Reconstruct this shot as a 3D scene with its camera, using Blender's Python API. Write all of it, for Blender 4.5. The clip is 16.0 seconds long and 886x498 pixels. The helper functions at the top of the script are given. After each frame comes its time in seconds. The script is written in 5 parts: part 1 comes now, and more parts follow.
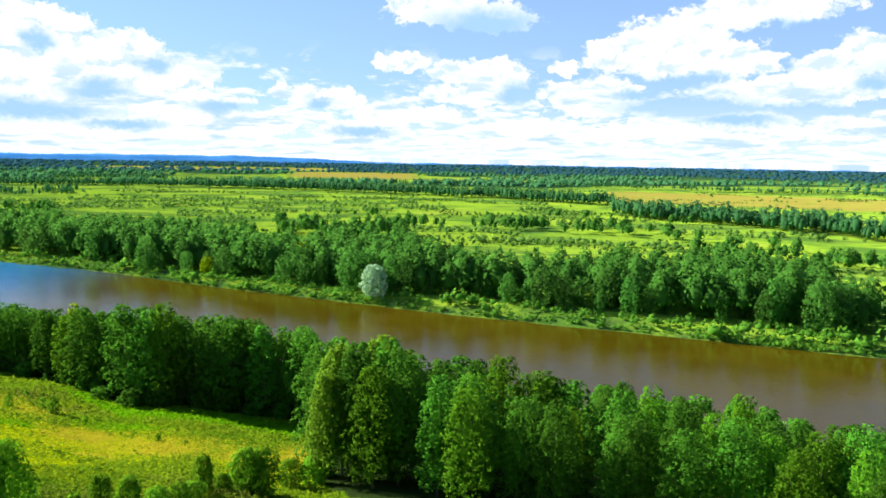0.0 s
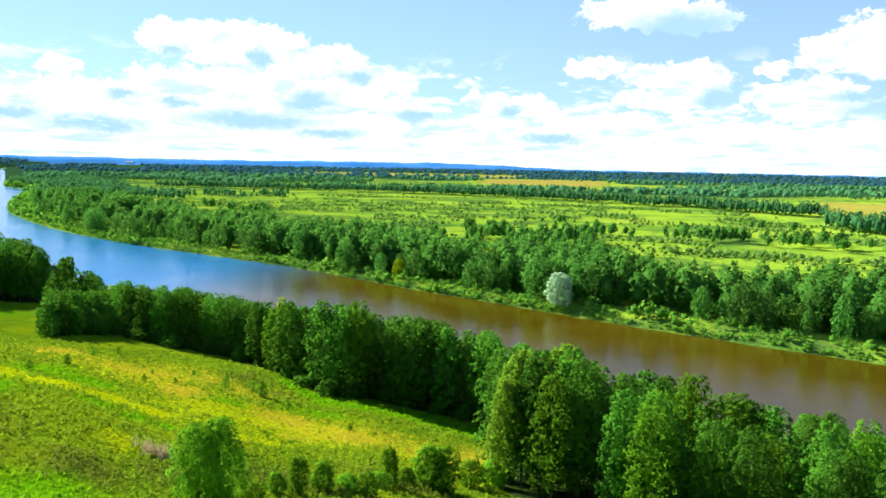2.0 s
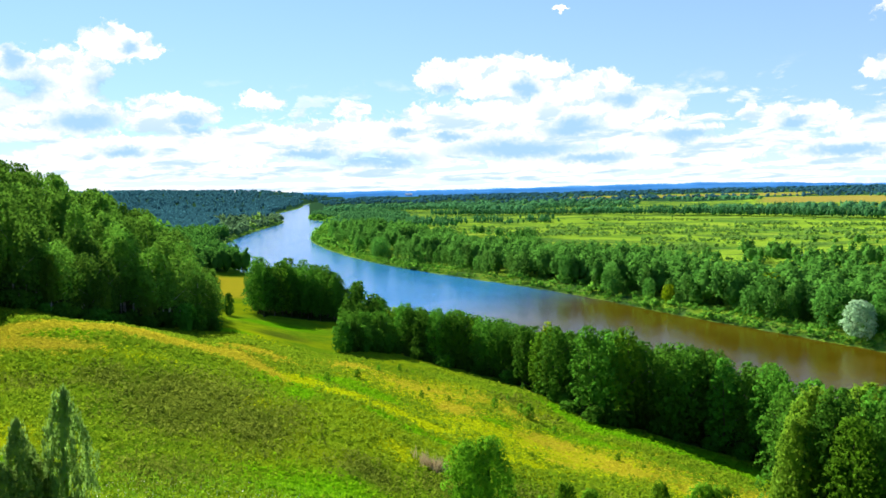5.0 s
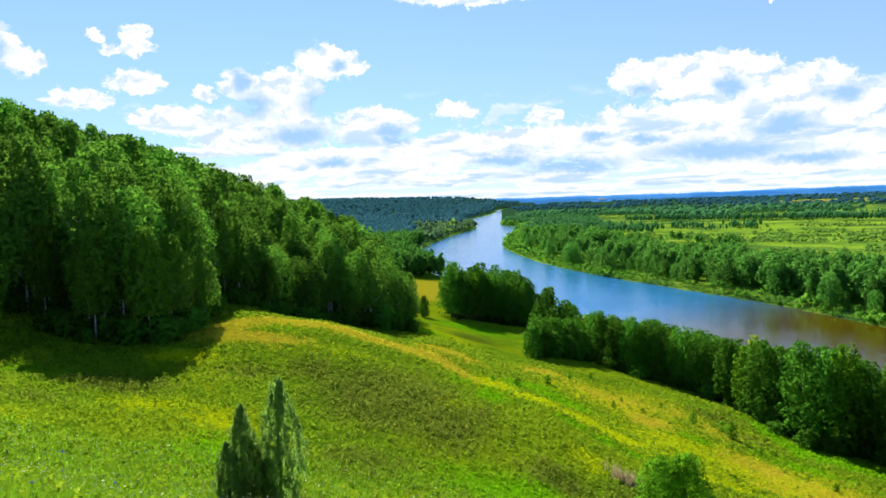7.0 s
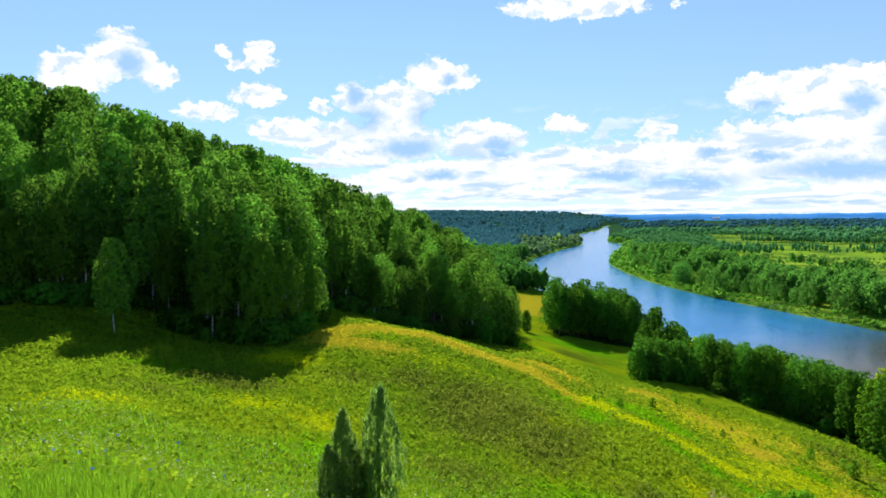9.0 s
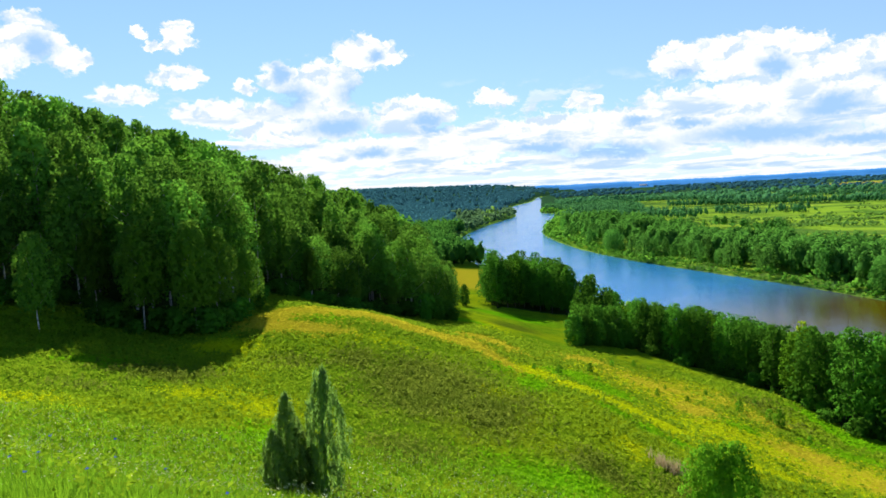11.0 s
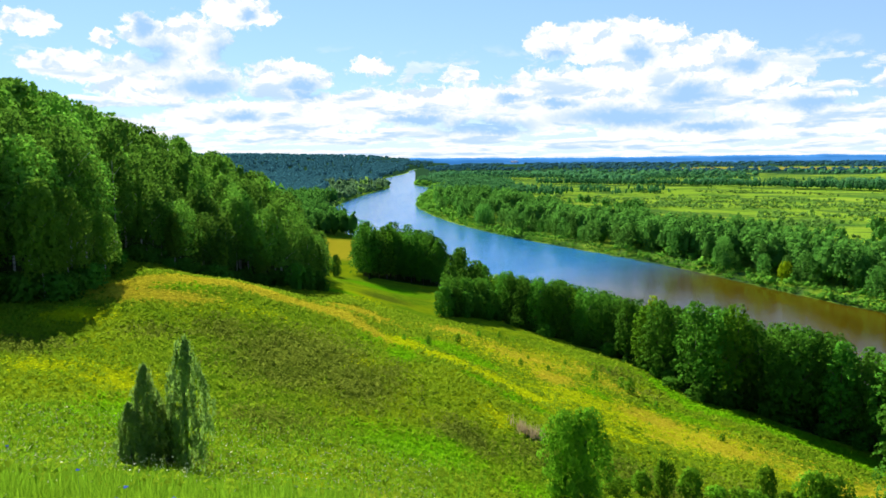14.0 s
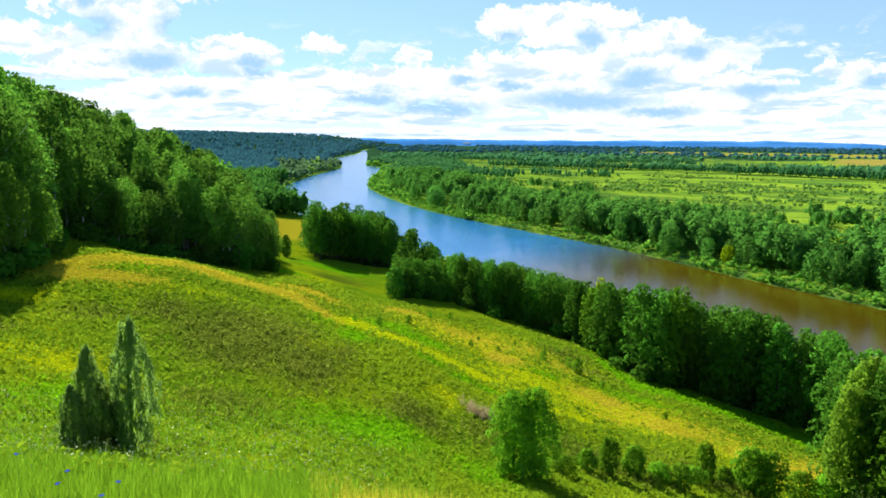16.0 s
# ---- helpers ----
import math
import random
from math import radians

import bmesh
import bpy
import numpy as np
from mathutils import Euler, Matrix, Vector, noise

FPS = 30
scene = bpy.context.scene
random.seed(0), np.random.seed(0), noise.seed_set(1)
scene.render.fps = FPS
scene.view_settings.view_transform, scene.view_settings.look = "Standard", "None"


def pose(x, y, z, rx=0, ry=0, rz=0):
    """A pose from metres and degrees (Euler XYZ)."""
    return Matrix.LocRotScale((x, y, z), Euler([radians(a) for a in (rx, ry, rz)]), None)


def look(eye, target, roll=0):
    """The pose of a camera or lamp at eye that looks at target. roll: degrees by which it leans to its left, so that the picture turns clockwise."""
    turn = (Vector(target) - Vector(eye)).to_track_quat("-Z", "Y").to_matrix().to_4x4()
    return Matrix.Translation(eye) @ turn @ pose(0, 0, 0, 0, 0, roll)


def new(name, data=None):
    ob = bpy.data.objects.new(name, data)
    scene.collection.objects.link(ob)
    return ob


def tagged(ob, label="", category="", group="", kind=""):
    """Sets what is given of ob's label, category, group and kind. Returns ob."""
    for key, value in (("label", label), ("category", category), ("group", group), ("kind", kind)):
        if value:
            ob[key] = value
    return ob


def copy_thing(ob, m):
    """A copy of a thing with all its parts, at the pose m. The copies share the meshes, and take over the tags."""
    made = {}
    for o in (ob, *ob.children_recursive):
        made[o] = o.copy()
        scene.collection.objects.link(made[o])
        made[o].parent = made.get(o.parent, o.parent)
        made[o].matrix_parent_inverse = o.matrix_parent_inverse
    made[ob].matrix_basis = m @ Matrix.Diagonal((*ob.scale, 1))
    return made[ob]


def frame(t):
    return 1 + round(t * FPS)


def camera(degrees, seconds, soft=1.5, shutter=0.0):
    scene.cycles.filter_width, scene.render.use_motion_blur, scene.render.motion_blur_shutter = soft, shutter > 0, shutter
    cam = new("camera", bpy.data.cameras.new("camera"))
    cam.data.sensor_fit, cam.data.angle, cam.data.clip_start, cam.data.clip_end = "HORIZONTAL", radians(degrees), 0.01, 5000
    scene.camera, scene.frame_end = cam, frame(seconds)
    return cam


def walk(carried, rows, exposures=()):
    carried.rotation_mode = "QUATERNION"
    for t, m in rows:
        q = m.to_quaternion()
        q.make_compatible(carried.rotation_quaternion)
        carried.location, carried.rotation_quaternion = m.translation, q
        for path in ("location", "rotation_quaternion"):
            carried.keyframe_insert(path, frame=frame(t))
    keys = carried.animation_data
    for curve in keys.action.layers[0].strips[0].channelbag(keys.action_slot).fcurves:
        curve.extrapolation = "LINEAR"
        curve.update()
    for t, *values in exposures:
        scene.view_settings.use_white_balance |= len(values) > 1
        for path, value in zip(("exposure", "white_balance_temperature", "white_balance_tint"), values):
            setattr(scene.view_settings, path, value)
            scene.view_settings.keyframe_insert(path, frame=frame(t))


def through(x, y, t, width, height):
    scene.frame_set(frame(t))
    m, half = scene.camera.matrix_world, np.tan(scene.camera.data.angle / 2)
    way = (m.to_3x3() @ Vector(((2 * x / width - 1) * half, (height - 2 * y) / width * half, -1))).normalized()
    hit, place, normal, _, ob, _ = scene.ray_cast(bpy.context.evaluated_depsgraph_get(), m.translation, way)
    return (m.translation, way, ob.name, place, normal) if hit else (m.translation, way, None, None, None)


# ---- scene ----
cam = camera(62.30, 16.0, soft=1.65)
PATH = [  # seconds, yaw, pitch, roll
    (0.0, -0.00, -6.99, 0.92),
    (0.5, 3.52, -7.05, 1.25),
    (1.0, 6.51, -6.96, 0.98),
    (1.5, 9.76, -6.75, 0.70),
    (2.0, 14.58, -6.68, 1.02),
    (2.5, 20.50, -6.70, 1.14),
    (3.0, 25.33, -6.54, 0.88),
    (3.2, 26.67, -6.22, 0.65),
    (3.73, 30.04, -5.82, 0.04),
    (4.25, 31.91, -5.34, -0.78),
    (4.78, 33.82, -4.85, -1.41),
    (5.3, 37.32, -4.41, -1.40),
    (5.5, 38.93, -4.21, -1.30),
    (6.0, 43.73, -3.88, -0.80),
    (6.5, 47.48, -3.91, -1.11),
    (7.0, 50.08, -3.76, -2.07),
    (7.5, 52.44, -3.50, -1.21),
    (8.0, 55.40, -2.95, -0.47),
    (8.2, 56.79, -2.88, -0.46),
    (8.72, 58.39, -2.56, -0.42),
    (9.25, 57.61, -2.53, -1.09),
    (9.78, 55.80, -2.82, -1.99),
    (10.3, 54.33, -3.45, -2.61),
    (10.5, 53.96, -3.78, -2.98),
    (11.0, 53.22, -4.51, -3.04),
    (11.5, 51.81, -5.20, -3.06),
    (12.0, 49.71, -5.68, -3.14),
    (12.5, 47.67, -6.37, -2.55),
    (13.0, 46.14, -6.98, -1.60),
    (13.5, 44.51, -7.01, -0.60),
    (14.0, 43.32, -7.07, -0.55),
    (14.5, 42.40, -7.37, -0.63),
    (15.0, 41.56, -7.83, -0.43),
    (15.5, 40.61, -8.29, 0.15),
    (16.0, 39.51, -8.53, 0.42),
]
EYE = (0.0, 0.0, 50.0)
EXPOSURES = [(0.0, 1.42), (2.0, 1.60), (3.2, 1.60), (5.5, 1.38), (8.0, 1.3), (11.0, 1.28), (14.0, 1.3), (16.0, 1.4)]
walk(cam, [(t, pose(*EYE, 90 + p, 0, y) @ pose(0, 0, 0, 0, 0, r)) for t, y, p, r in PATH],
     exposures=EXPOSURES)

# ---- world, sun ----
SUN_AZ, SUN_EL = 68.0, 31.0  # degrees left of the first view's heading, degrees up


def bearing(az, d):
    """Plan position at d metres on the bearing az, degrees left of north."""
    a = radians(az)
    return -d * math.sin(a), d * math.cos(a)


sun_dir = Vector((*bearing(SUN_AZ, math.cos(radians(SUN_EL))), math.sin(radians(SUN_EL))))
sun_data = bpy.data.lights.new("sun", "SUN")
sun_data.energy, sun_data.angle, sun_data.color = 5.0, radians(0.5), (1.0, 0.95, 0.86)
sun = new("sun", sun_data)
sun.matrix_world = look(sun_dir * 300, (0, 0, 0))


class Nodes:
    """Short writing for node trees."""

    def __init__(self, tree):
        self.tree = tree
        tree.nodes.clear()

    def add(self, kind, inputs=(), **props):
        n = self.tree.nodes.new(kind)
        for k, v in props.items():
            setattr(n, k, v)
        for k, v in dict(inputs).items():
            sock = n.inputs[k]
            if isinstance(v, bpy.types.NodeSocket):
                self.tree.links.new(v, sock)
            else:
                sock.default_value = v
        return n

    def math(self, op, a, b=0.0, c=0.0, clamp=False):
        return self.add("ShaderNodeMath", {0: a, 1: b, 2: c}, operation=op, use_clamp=clamp).outputs[0]

    def vec(self, op, a, b=(0, 0, 0), c=(0, 0, 0), out=0):
        return self.add("ShaderNodeVectorMath", {0: a, 1: b, 2: c}, operation=op).outputs[out]

    def mix(self, f, a, b):
        n = self.add("ShaderNodeMix", {0: f}, data_type="RGBA")
        for k, v in ((6, a), (7, b)):
            if isinstance(v, bpy.types.NodeSocket):
                self.tree.links.new(v, n.inputs[k])
            else:
                n.inputs[k].default_value = (*v, 1.0)
        return n.outputs[2]

    def noise(self, vector, scale, detail=4.0, rough=0.55, dist=0.0, colour=False):
        n = self.add("ShaderNodeTexNoise", {"Vector": vector, "Scale": scale, "Detail": detail, "Roughness": rough, "Distortion": dist})
        return n.outputs["Color" if colour else "Fac"]

    def ramp(self, f, a, b, lo=0.0, hi=1.0):
        return self.add("ShaderNodeMapRange", {0: f, 1: a, 2: b, 3: lo, 4: hi}, interpolation_type="SMOOTHSTEP").outputs[0]


# Cumulus heaps, sector by sector: bearing, height, half width, half height, all in degrees.
CUMULUS_A = [
    (84.4, 10.1, 2.6, 1.4), (81.8, 11.5, 2.2, 1.8), (79.1, 10.2, 1.5, 1.0), (76.0, 7.9, 2.2, 0.7), (74.5, 12.2, 0.4, 0.5), (73.6, 11.3, 0.9, 0.4), (72.1, 9.1, 2.2, 0.8), (71.9, 11.9, 1.2, 1.1),
    (69.5, 6.4, 3.2, 1.1), (67.5, 8.3, 0.8, 0.7), (65.0, 9.0, 1.5, 1.3), (63.4, 5.7, 6.0, 1.7), (61.6, 8.5, 2.8, 1.8), (59.5, 3.2, 5.2, 1.2), (57.9, 10.6, 2.6, 1.4), (55.1, 5.8, 3.3, 1.5),
    (54.5, 6.0, 2.3, 1.3), (52.9, 3.3, 5.8, 1.7), (51.1, 3.6, 4.8, 1.2), (48.8, 6.9, 1.6, 0.8), (48.6, 6.7, 1.7, 0.7), (47.9, 15.4, 5.2, 1.1), (44.5, 3.9, 6.7, 1.6),
]
CUMULUS_B = [
    (43.8, 3.7, 5.1, 1.0), (42.1, 6.2, 1.4, 0.6), (41.9, 6.2, 1.6, 0.7), (40.5, 15.1, 0.6, 0.3), (38.5, 4.6, 3.9, 1.0), (35.1, 8.6, 1.6, 1.1), (35.1, 8.4, 1.9, 1.2), (33.4, 3.2, 6.8, 1.2),
    (33.0, 4.4, 5.4, 0.9), (31.9, 7.3, 2.3, 0.7), (31.7, 8.6, 4.8, 1.2), (30.1, 5.7, 4.8, 0.9), (28.9, 8.1, 2.5, 1.6), (28.7, 8.5, 3.4, 1.4), (28.3, 5.4, 10.2, 1.5), (27.9, 8.1, 2.5, 1.5),
    (27.5, 4.2, 6.8, 1.8), (26.9, 3.7, 3.2, 1.1), (25.8, 13.0, 0.7, 0.2), (25.6, 6.5, 1.7, 1.3), (24.3, 6.7, 4.0, 1.5), (24.1, 1.9, 7.6, 1.0), (23.1, 7.3, 3.0, 1.3),
]
CUMULUS_C = [
    (21.7, 6.4, 1.9, 1.2), (20.3, 3.8, 5.1, 1.4), (18.4, 6.0, 1.9, 1.0), (18.3, 5.8, 1.8, 1.2), (15.6, 2.5, 4.9, 1.1), (12.3, 5.1, 0.7, 0.8), (10.4, 4.5, 1.6, 0.9), (7.9, 4.4, 1.8, 1.0),
    (6.4, 1.9, 3.9, 0.9), (3.3, 7.3, 2.4, 0.8), (2.9, 3.3, 4.7, 0.9), (0.0, 11.1, 4.3, 1.5), (-0.5, 6.6, 1.8, 0.9), (-1.8, 4.9, 3.4, 1.0), (-3.8, 10.4, 2.9, 1.2), (-3.9, 6.2, 2.8, 1.5),
    (-6.2, 2.4, 3.9, 0.9), (-9.0, 7.0, 1.2, 0.6), (-11.2, 4.8, 3.9, 1.7), (-12.3, 7.8, 2.0, 1.3), (-12.8, 2.1, 2.9, 0.8), (-16.3, 8.1, 3.9, 2.3), (-16.6, 2.5, 2.4, 0.9),
]
CUMULUS_D = [
    (-18.6, 9.2, 2.3, 1.9), (-20.6, 7.3, 3.4, 1.5), (-22.7, 10.5, 5.8, 1.2), (-22.8, 3.0, 3.4, 0.8), (-25.5, 5.1, 6.9, 1.2), (-26.5, 6.6, 2.1, 1.1), (-28.5, 2.4, 3.2, 0.8), (-29.1, 7.2, 2.1, 1.4),
]
CUMULUS = CUMULUS_A + CUMULUS_B + CUMULUS_C + CUMULUS_D
# The grey undersides.
HEAP_SHADE_A = [
    (81.0, 10.9, 0.8, 0.8), (66.0, 3.5, 1.3, 0.4), (65.0, 9.4, 0.7, 0.8), (64.0, 7.6, 1.4, 0.9), (60.8, 5.4, 2.2, 0.7), (58.8, 7.8, 1.7, 1.0), (58.4, 3.3, 1.5, 0.4), (57.6, 10.5, 0.7, 0.4),
    (53.8, 5.4, 1.3, 0.5), (53.5, 4.8, 1.1, 0.3), (45.9, 3.0, 1.5, 0.3), (44.9, 2.9, 2.0, 0.4), (40.1, 2.4, 3.7, 0.6), (38.9, 2.2, 2.5, 0.5), (38.3, 4.5, 1.0, 0.3), (38.1, 4.4, 1.1, 0.3),
    (34.8, 7.7, 0.9, 0.4), (34.5, 4.1, 1.3, 0.3), (34.3, 4.0, 1.2, 0.3), (29.7, 2.9, 4.5, 0.7), (29.6, 3.0, 3.0, 0.5), (28.7, 7.7, 0.9, 0.6), (28.6, 2.9, 4.3, 0.5),
]
HEAP_SHADE_B = [
    (28.3, 7.5, 0.8, 0.7), (28.2, 7.3, 0.9, 0.6), (24.9, 4.8, 1.4, 0.6), (24.8, 4.4, 2.1, 0.5), (24.7, 4.3, 2.2, 0.5), (23.5, 2.1, 2.6, 0.4), (21.4, 6.4, 1.3, 0.5), (21.4, 6.2, 1.1, 0.5),
    (17.0, 3.5, 1.6, 0.5), (16.8, 3.6, 2.1, 0.4), (9.4, 4.1, 1.1, 0.4), (6.4, 1.9, 2.6, 0.4), (-3.0, 10.0, 4.1, 1.1), (-5.3, 5.1, 1.4, 0.8), (-14.5, 4.9, 2.0, 0.4), (-18.5, 4.0, 5.2, 0.7),
    (-18.8, 6.0, 1.8, 0.5), (-21.3, 3.1, 3.1, 0.4), (-26.3, 9.3, 4.4, 0.5), (-26.3, 3.8, 3.6, 0.4), (-29.7, 5.5, 1.2, 0.5),
]
HEAP_SHADE = HEAP_SHADE_A + HEAP_SHADE_B
sky_world = bpy.data.worlds.new("summer_sky")
scene.world = sky_world
sky_world.use_nodes = True
W = Nodes(sky_world.node_tree)
heading = W.add("ShaderNodeTexCoord").outputs["Generated"]
xyz = W.add("ShaderNodeSeparateXYZ", {0: heading}).outputs
az = W.math("MULTIPLY", W.math("ARCTAN2", W.math("MULTIPLY", xyz[0], -1.0), xyz[1]), 57.2958)
el = W.math("MULTIPLY", W.math("ARCSINE", xyz[2]), 57.2958)
flat = W.add("ShaderNodeCombineXYZ", {0: az, 1: el}).outputs[0]
billow = W.noise(W.vec("MULTIPLY", flat, (0.45, 0.6, 0.0)), 1.0, 7.0, 0.62, 0.2, colour=True)
curl = W.noise(W.vec("MULTIPLY", flat, (2.2, 2.6, 0.0)), 1.0, 5.0, 0.6, 0.0, colour=True)
puffs = W.vec("MULTIPLY_ADD", W.vec("SUBTRACT", billow, (0.5, 0.5, 0.5)), (2.6, 1.5, 0.0), flat)
puffs = W.vec("MULTIPLY_ADD", W.vec("SUBTRACT", curl, (0.5, 0.5, 0.5)), (0.9, 0.7, 0.0), puffs)


def heaps(where, rows, base=1.0):
    """How deep a direction lies within the nearest of the heaps: 0 at its middle, 1 at its rim; base flattens the underside."""
    best = None
    for a, e, w, h in rows:
        v = W.vec("MULTIPLY_ADD", where, (1 / w, 1 / h, 0), (-a / w, -e / h, 0))
        if base != 1.0:
            v = W.vec("MAXIMUM", v, W.vec("MULTIPLY", v, (-1.0, -base, 0.0)))
        d = W.vec("LENGTH", v, out=1)
        best = d if best is None else W.math("MINIMUM", best, d)
    return best


knobs = W.add("ShaderNodeTexVoronoi", {"Vector": W.vec("MULTIPLY", puffs, (1.0, 1.25, 0.0)), "Scale": 1.0, "Smoothness": 0.25, "Detail": 2.0, "Roughness": 0.6}, feature="SMOOTH_F1").outputs["Distance"]
heap_rim = W.math("MULTIPLY_ADD", W.math("SUBTRACT", knobs, 0.36), 0.42, heaps(puffs, CUMULUS, 1.15))
heap = W.ramp(heap_rim, 1.40, 1.12)
shade = W.ramp(heaps(puffs, HEAP_SHADE), 1.9, 0.3, 0.0, 0.8)
# ranks of small cumulus towards the horizon, closer together the lower they stand
rank_y = W.math("POWER", W.math("MAXIMUM", el, 0.02), 0.55)
ranks_at = W.add("ShaderNodeCombineXYZ", {0: W.math("MULTIPLY", az, 0.21), 1: W.math("MULTIPLY", rank_y, 2.6)}).outputs[0]
ranks = W.noise(ranks_at, 1.0, 8.0, 0.62, 0.3)
low = W.ramp(el, 9.0, 5.0)
thick = W.math("MULTIPLY_ADD", W.ramp(el, 7.0, 1.0), 0.11, ranks)
rank_cover = W.math("MULTIPLY", W.ramp(thick, 0.53, 0.62), low)
cover = W.math("MAXIMUM", heap, rank_cover)
# relief of the heaps: lit from above and from the sun's side
lumps = W.vec("MULTIPLY", puffs, (0.55, 0.85, 0.0))
relief = W.math("SUBTRACT", W.noise(lumps, 1.0, 6.0, 0.55), W.noise(W.vec("ADD", lumps, (0.22, 0.42, 0.0)), 1.0, 6.0, 0.55))
hollow = W.math("MULTIPLY", W.ramp(relief, 0.03, -0.17, 0.0, 0.5), W.ramp(el, 2.0, 5.0))
dim = W.ramp(W.noise(W.vec("ADD", ranks_at, (0.0, 0.20, 0.0)), 1.0, 6.0, 0.6, 0.3), 0.48, 0.64, 0.0, 0.62)
dim = W.math("MULTIPLY", dim, W.ramp(el, 9.0, 4.5))
shade_all = W.math("MAXIMUM", W.math("MAXIMUM", shade, dim), hollow)
cloud = W.mix(shade_all, (0.70, 0.70, 0.70), (0.15, 0.35, 0.62))
nishita = W.add("ShaderNodeTexSky", sky_type="NISHITA", sun_disc=False, sun_elevation=radians(SUN_EL), sun_rotation=radians(-SUN_AZ),
                air_density=1.0, dust_density=0.0, ozone_density=2.0).outputs[0]
clear = W.vec("MULTIPLY", nishita, (0.062, 0.078, 0.103))
hazy = W.mix(W.ramp(el, 34.0, 4.0, 0.0, 0.55), clear, (0.275, 0.405, 0.67))
hazy = W.mix(W.ramp(el, 5.0, 0.0, 0.0, 0.7), hazy, (0.50, 0.60, 0.68))
W.add("ShaderNodeOutputWorld", {0: W.add("ShaderNodeBackground", {0: W.mix(cover, hazy, cloud), 1: 0.65}).outputs[0]})

# ---- materials ----


def material(name):
    m = bpy.data.materials.new(name)
    m.use_nodes = True
    return m, Nodes(m.node_tree)


def foliage(name, dark, light, through=0.35, spread=0.5, grain=0.24, gloss=0.0, patchy=0.0):
    """Leaves: two greens mixed clump by clump and tree by tree, with light coming through."""
    dark, light = [k * 0.8 for k in dark], [k * 0.8 for k in light]
    m, n = material(name)
    pos = n.add("ShaderNodeNewGeometry")
    obj = n.add("ShaderNodeObjectInfo").outputs["Random"]
    isl = pos.outputs["Random Per Island"]
    coarse = n.noise(pos.outputs["Position"], 0.35, 3.0)
    f = n.math("ADD", n.math("MULTIPLY", isl, grain), n.math("MULTIPLY_ADD", coarse, 0.5, 0.22 - 0.5 * grain))
    if patchy:  # swards vary from place to place
        wide = n.noise(pos.outputs["Position"], 0.075, 4.0, 0.6, 0.5)
        clump = n.noise(pos.outputs["Position"], 0.9, 3.0, 0.6)
        f = n.math("ADD", f, n.math("MULTIPLY", n.math("SUBTRACT", n.math("MULTIPLY_ADD", wide, 1.3, clump), 1.15), patchy))
    f = n.math("ADD", f, n.math("MULTIPLY", n.math("SUBTRACT", obj, 0.5), spread), clamp=True)
    col = n.mix(f, dark, light)
    hue = n.add("ShaderNodeHueSaturation", {"Hue": n.math("ADD", 0.485, n.math("MULTIPLY", obj, 0.03)), "Saturation": 1.0, "Value": n.math("ADD", 0.8, n.math("MULTIPLY", obj, 0.4)), "Color": col}).outputs[0]
    b = n.add("ShaderNodeBsdfPrincipled", {"Base Color": hue, "Roughness": 0.6, "Specular IOR Level": gloss})
    t = n.add("ShaderNodeBsdfTranslucent", {"Color": n.mix(0.5, hue, light)})
    s = n.add("ShaderNodeMixShader", {0: through, 1: b.outputs[0], 2: t.outputs[0]})
    n.add("ShaderNodeOutputMaterial", {0: s.outputs[0]})
    return m


leaf_alder = foliage("alder_leaves", (0.021, 0.095, 0.010), (0.126, 0.345, 0.027), 0.38)
leaf_alder_light = foliage("light_alder_leaves", (0.034, 0.124, 0.007), (0.176, 0.412, 0.020), 0.45)
leaf_birch_light = foliage("light_birch_leaves", (0.062, 0.19, 0.016), (0.25, 0.47, 0.045), 0.6, 0.3)
leaf_birch = foliage("birch_leaves", (0.041, 0.151, 0.018), (0.209, 0.449, 0.044), 0.37, 0.9)
leaf_grey = foliage("grey_willow_leaves", (0.106, 0.225, 0.037), (0.300, 0.475, 0.094), 0.5, 0.2)
leaf_feather = foliage("feathery_willow_leaves", (0.069, 0.169, 0.015), (0.250, 0.425, 0.027), 0.4, 0.2)
leaf_willow = foliage("silver_willow_leaves", (0.20, 0.42, 0.16), (0.50, 0.70, 0.42), 0.45, 0.1)
leaf_lime = foliage("yellow_green_leaves", (0.15, 0.32, 0.006), (0.38, 0.56, 0.01), 0.42, 0.2)
leaf_shrub = foliage("shrub_leaves", (0.043, 0.159, 0.008), (0.225, 0.494, 0.021), 0.3)
leaf_far = foliage("floodplain_leaves", (0.038, 0.164, 0.026), (0.148, 0.391, 0.051), 0.48, 0.4)
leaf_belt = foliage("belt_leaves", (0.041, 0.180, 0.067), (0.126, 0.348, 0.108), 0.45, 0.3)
leaf_scrub = foliage("wet_scrub_leaves", (0.126, 0.276, 0.048), (0.252, 0.444, 0.078), 0.48, 0.3)
leaf_bank = foliage("bankside_leaves", (0.066, 0.215, 0.020), (0.20, 0.45, 0.045), 0.48, 0.3)
leaf_upriver = foliage("upriver_leaves", (0.026, 0.113, 0.015), (0.104, 0.278, 0.038), 0.45, 0.3)
# far leaves carry the haze of distance as blue in their greens
leaf_hazed = foliage("hazed_wood_leaves", (0.032, 0.132, 0.150), (0.060, 0.195, 0.215), 0.55, 0.15, 0.12, 0.0)
leaf_spit = foliage("spit_willow_leaves", (0.085, 0.210, 0.085), (0.19, 0.36, 0.150), 0.48, 0.2, 0.4)
blade = foliage("grass_blades", (0.035, 0.176, 0.005), (0.290, 0.546, 0.026), 0.5, 0.2, 0.95, 0.0)
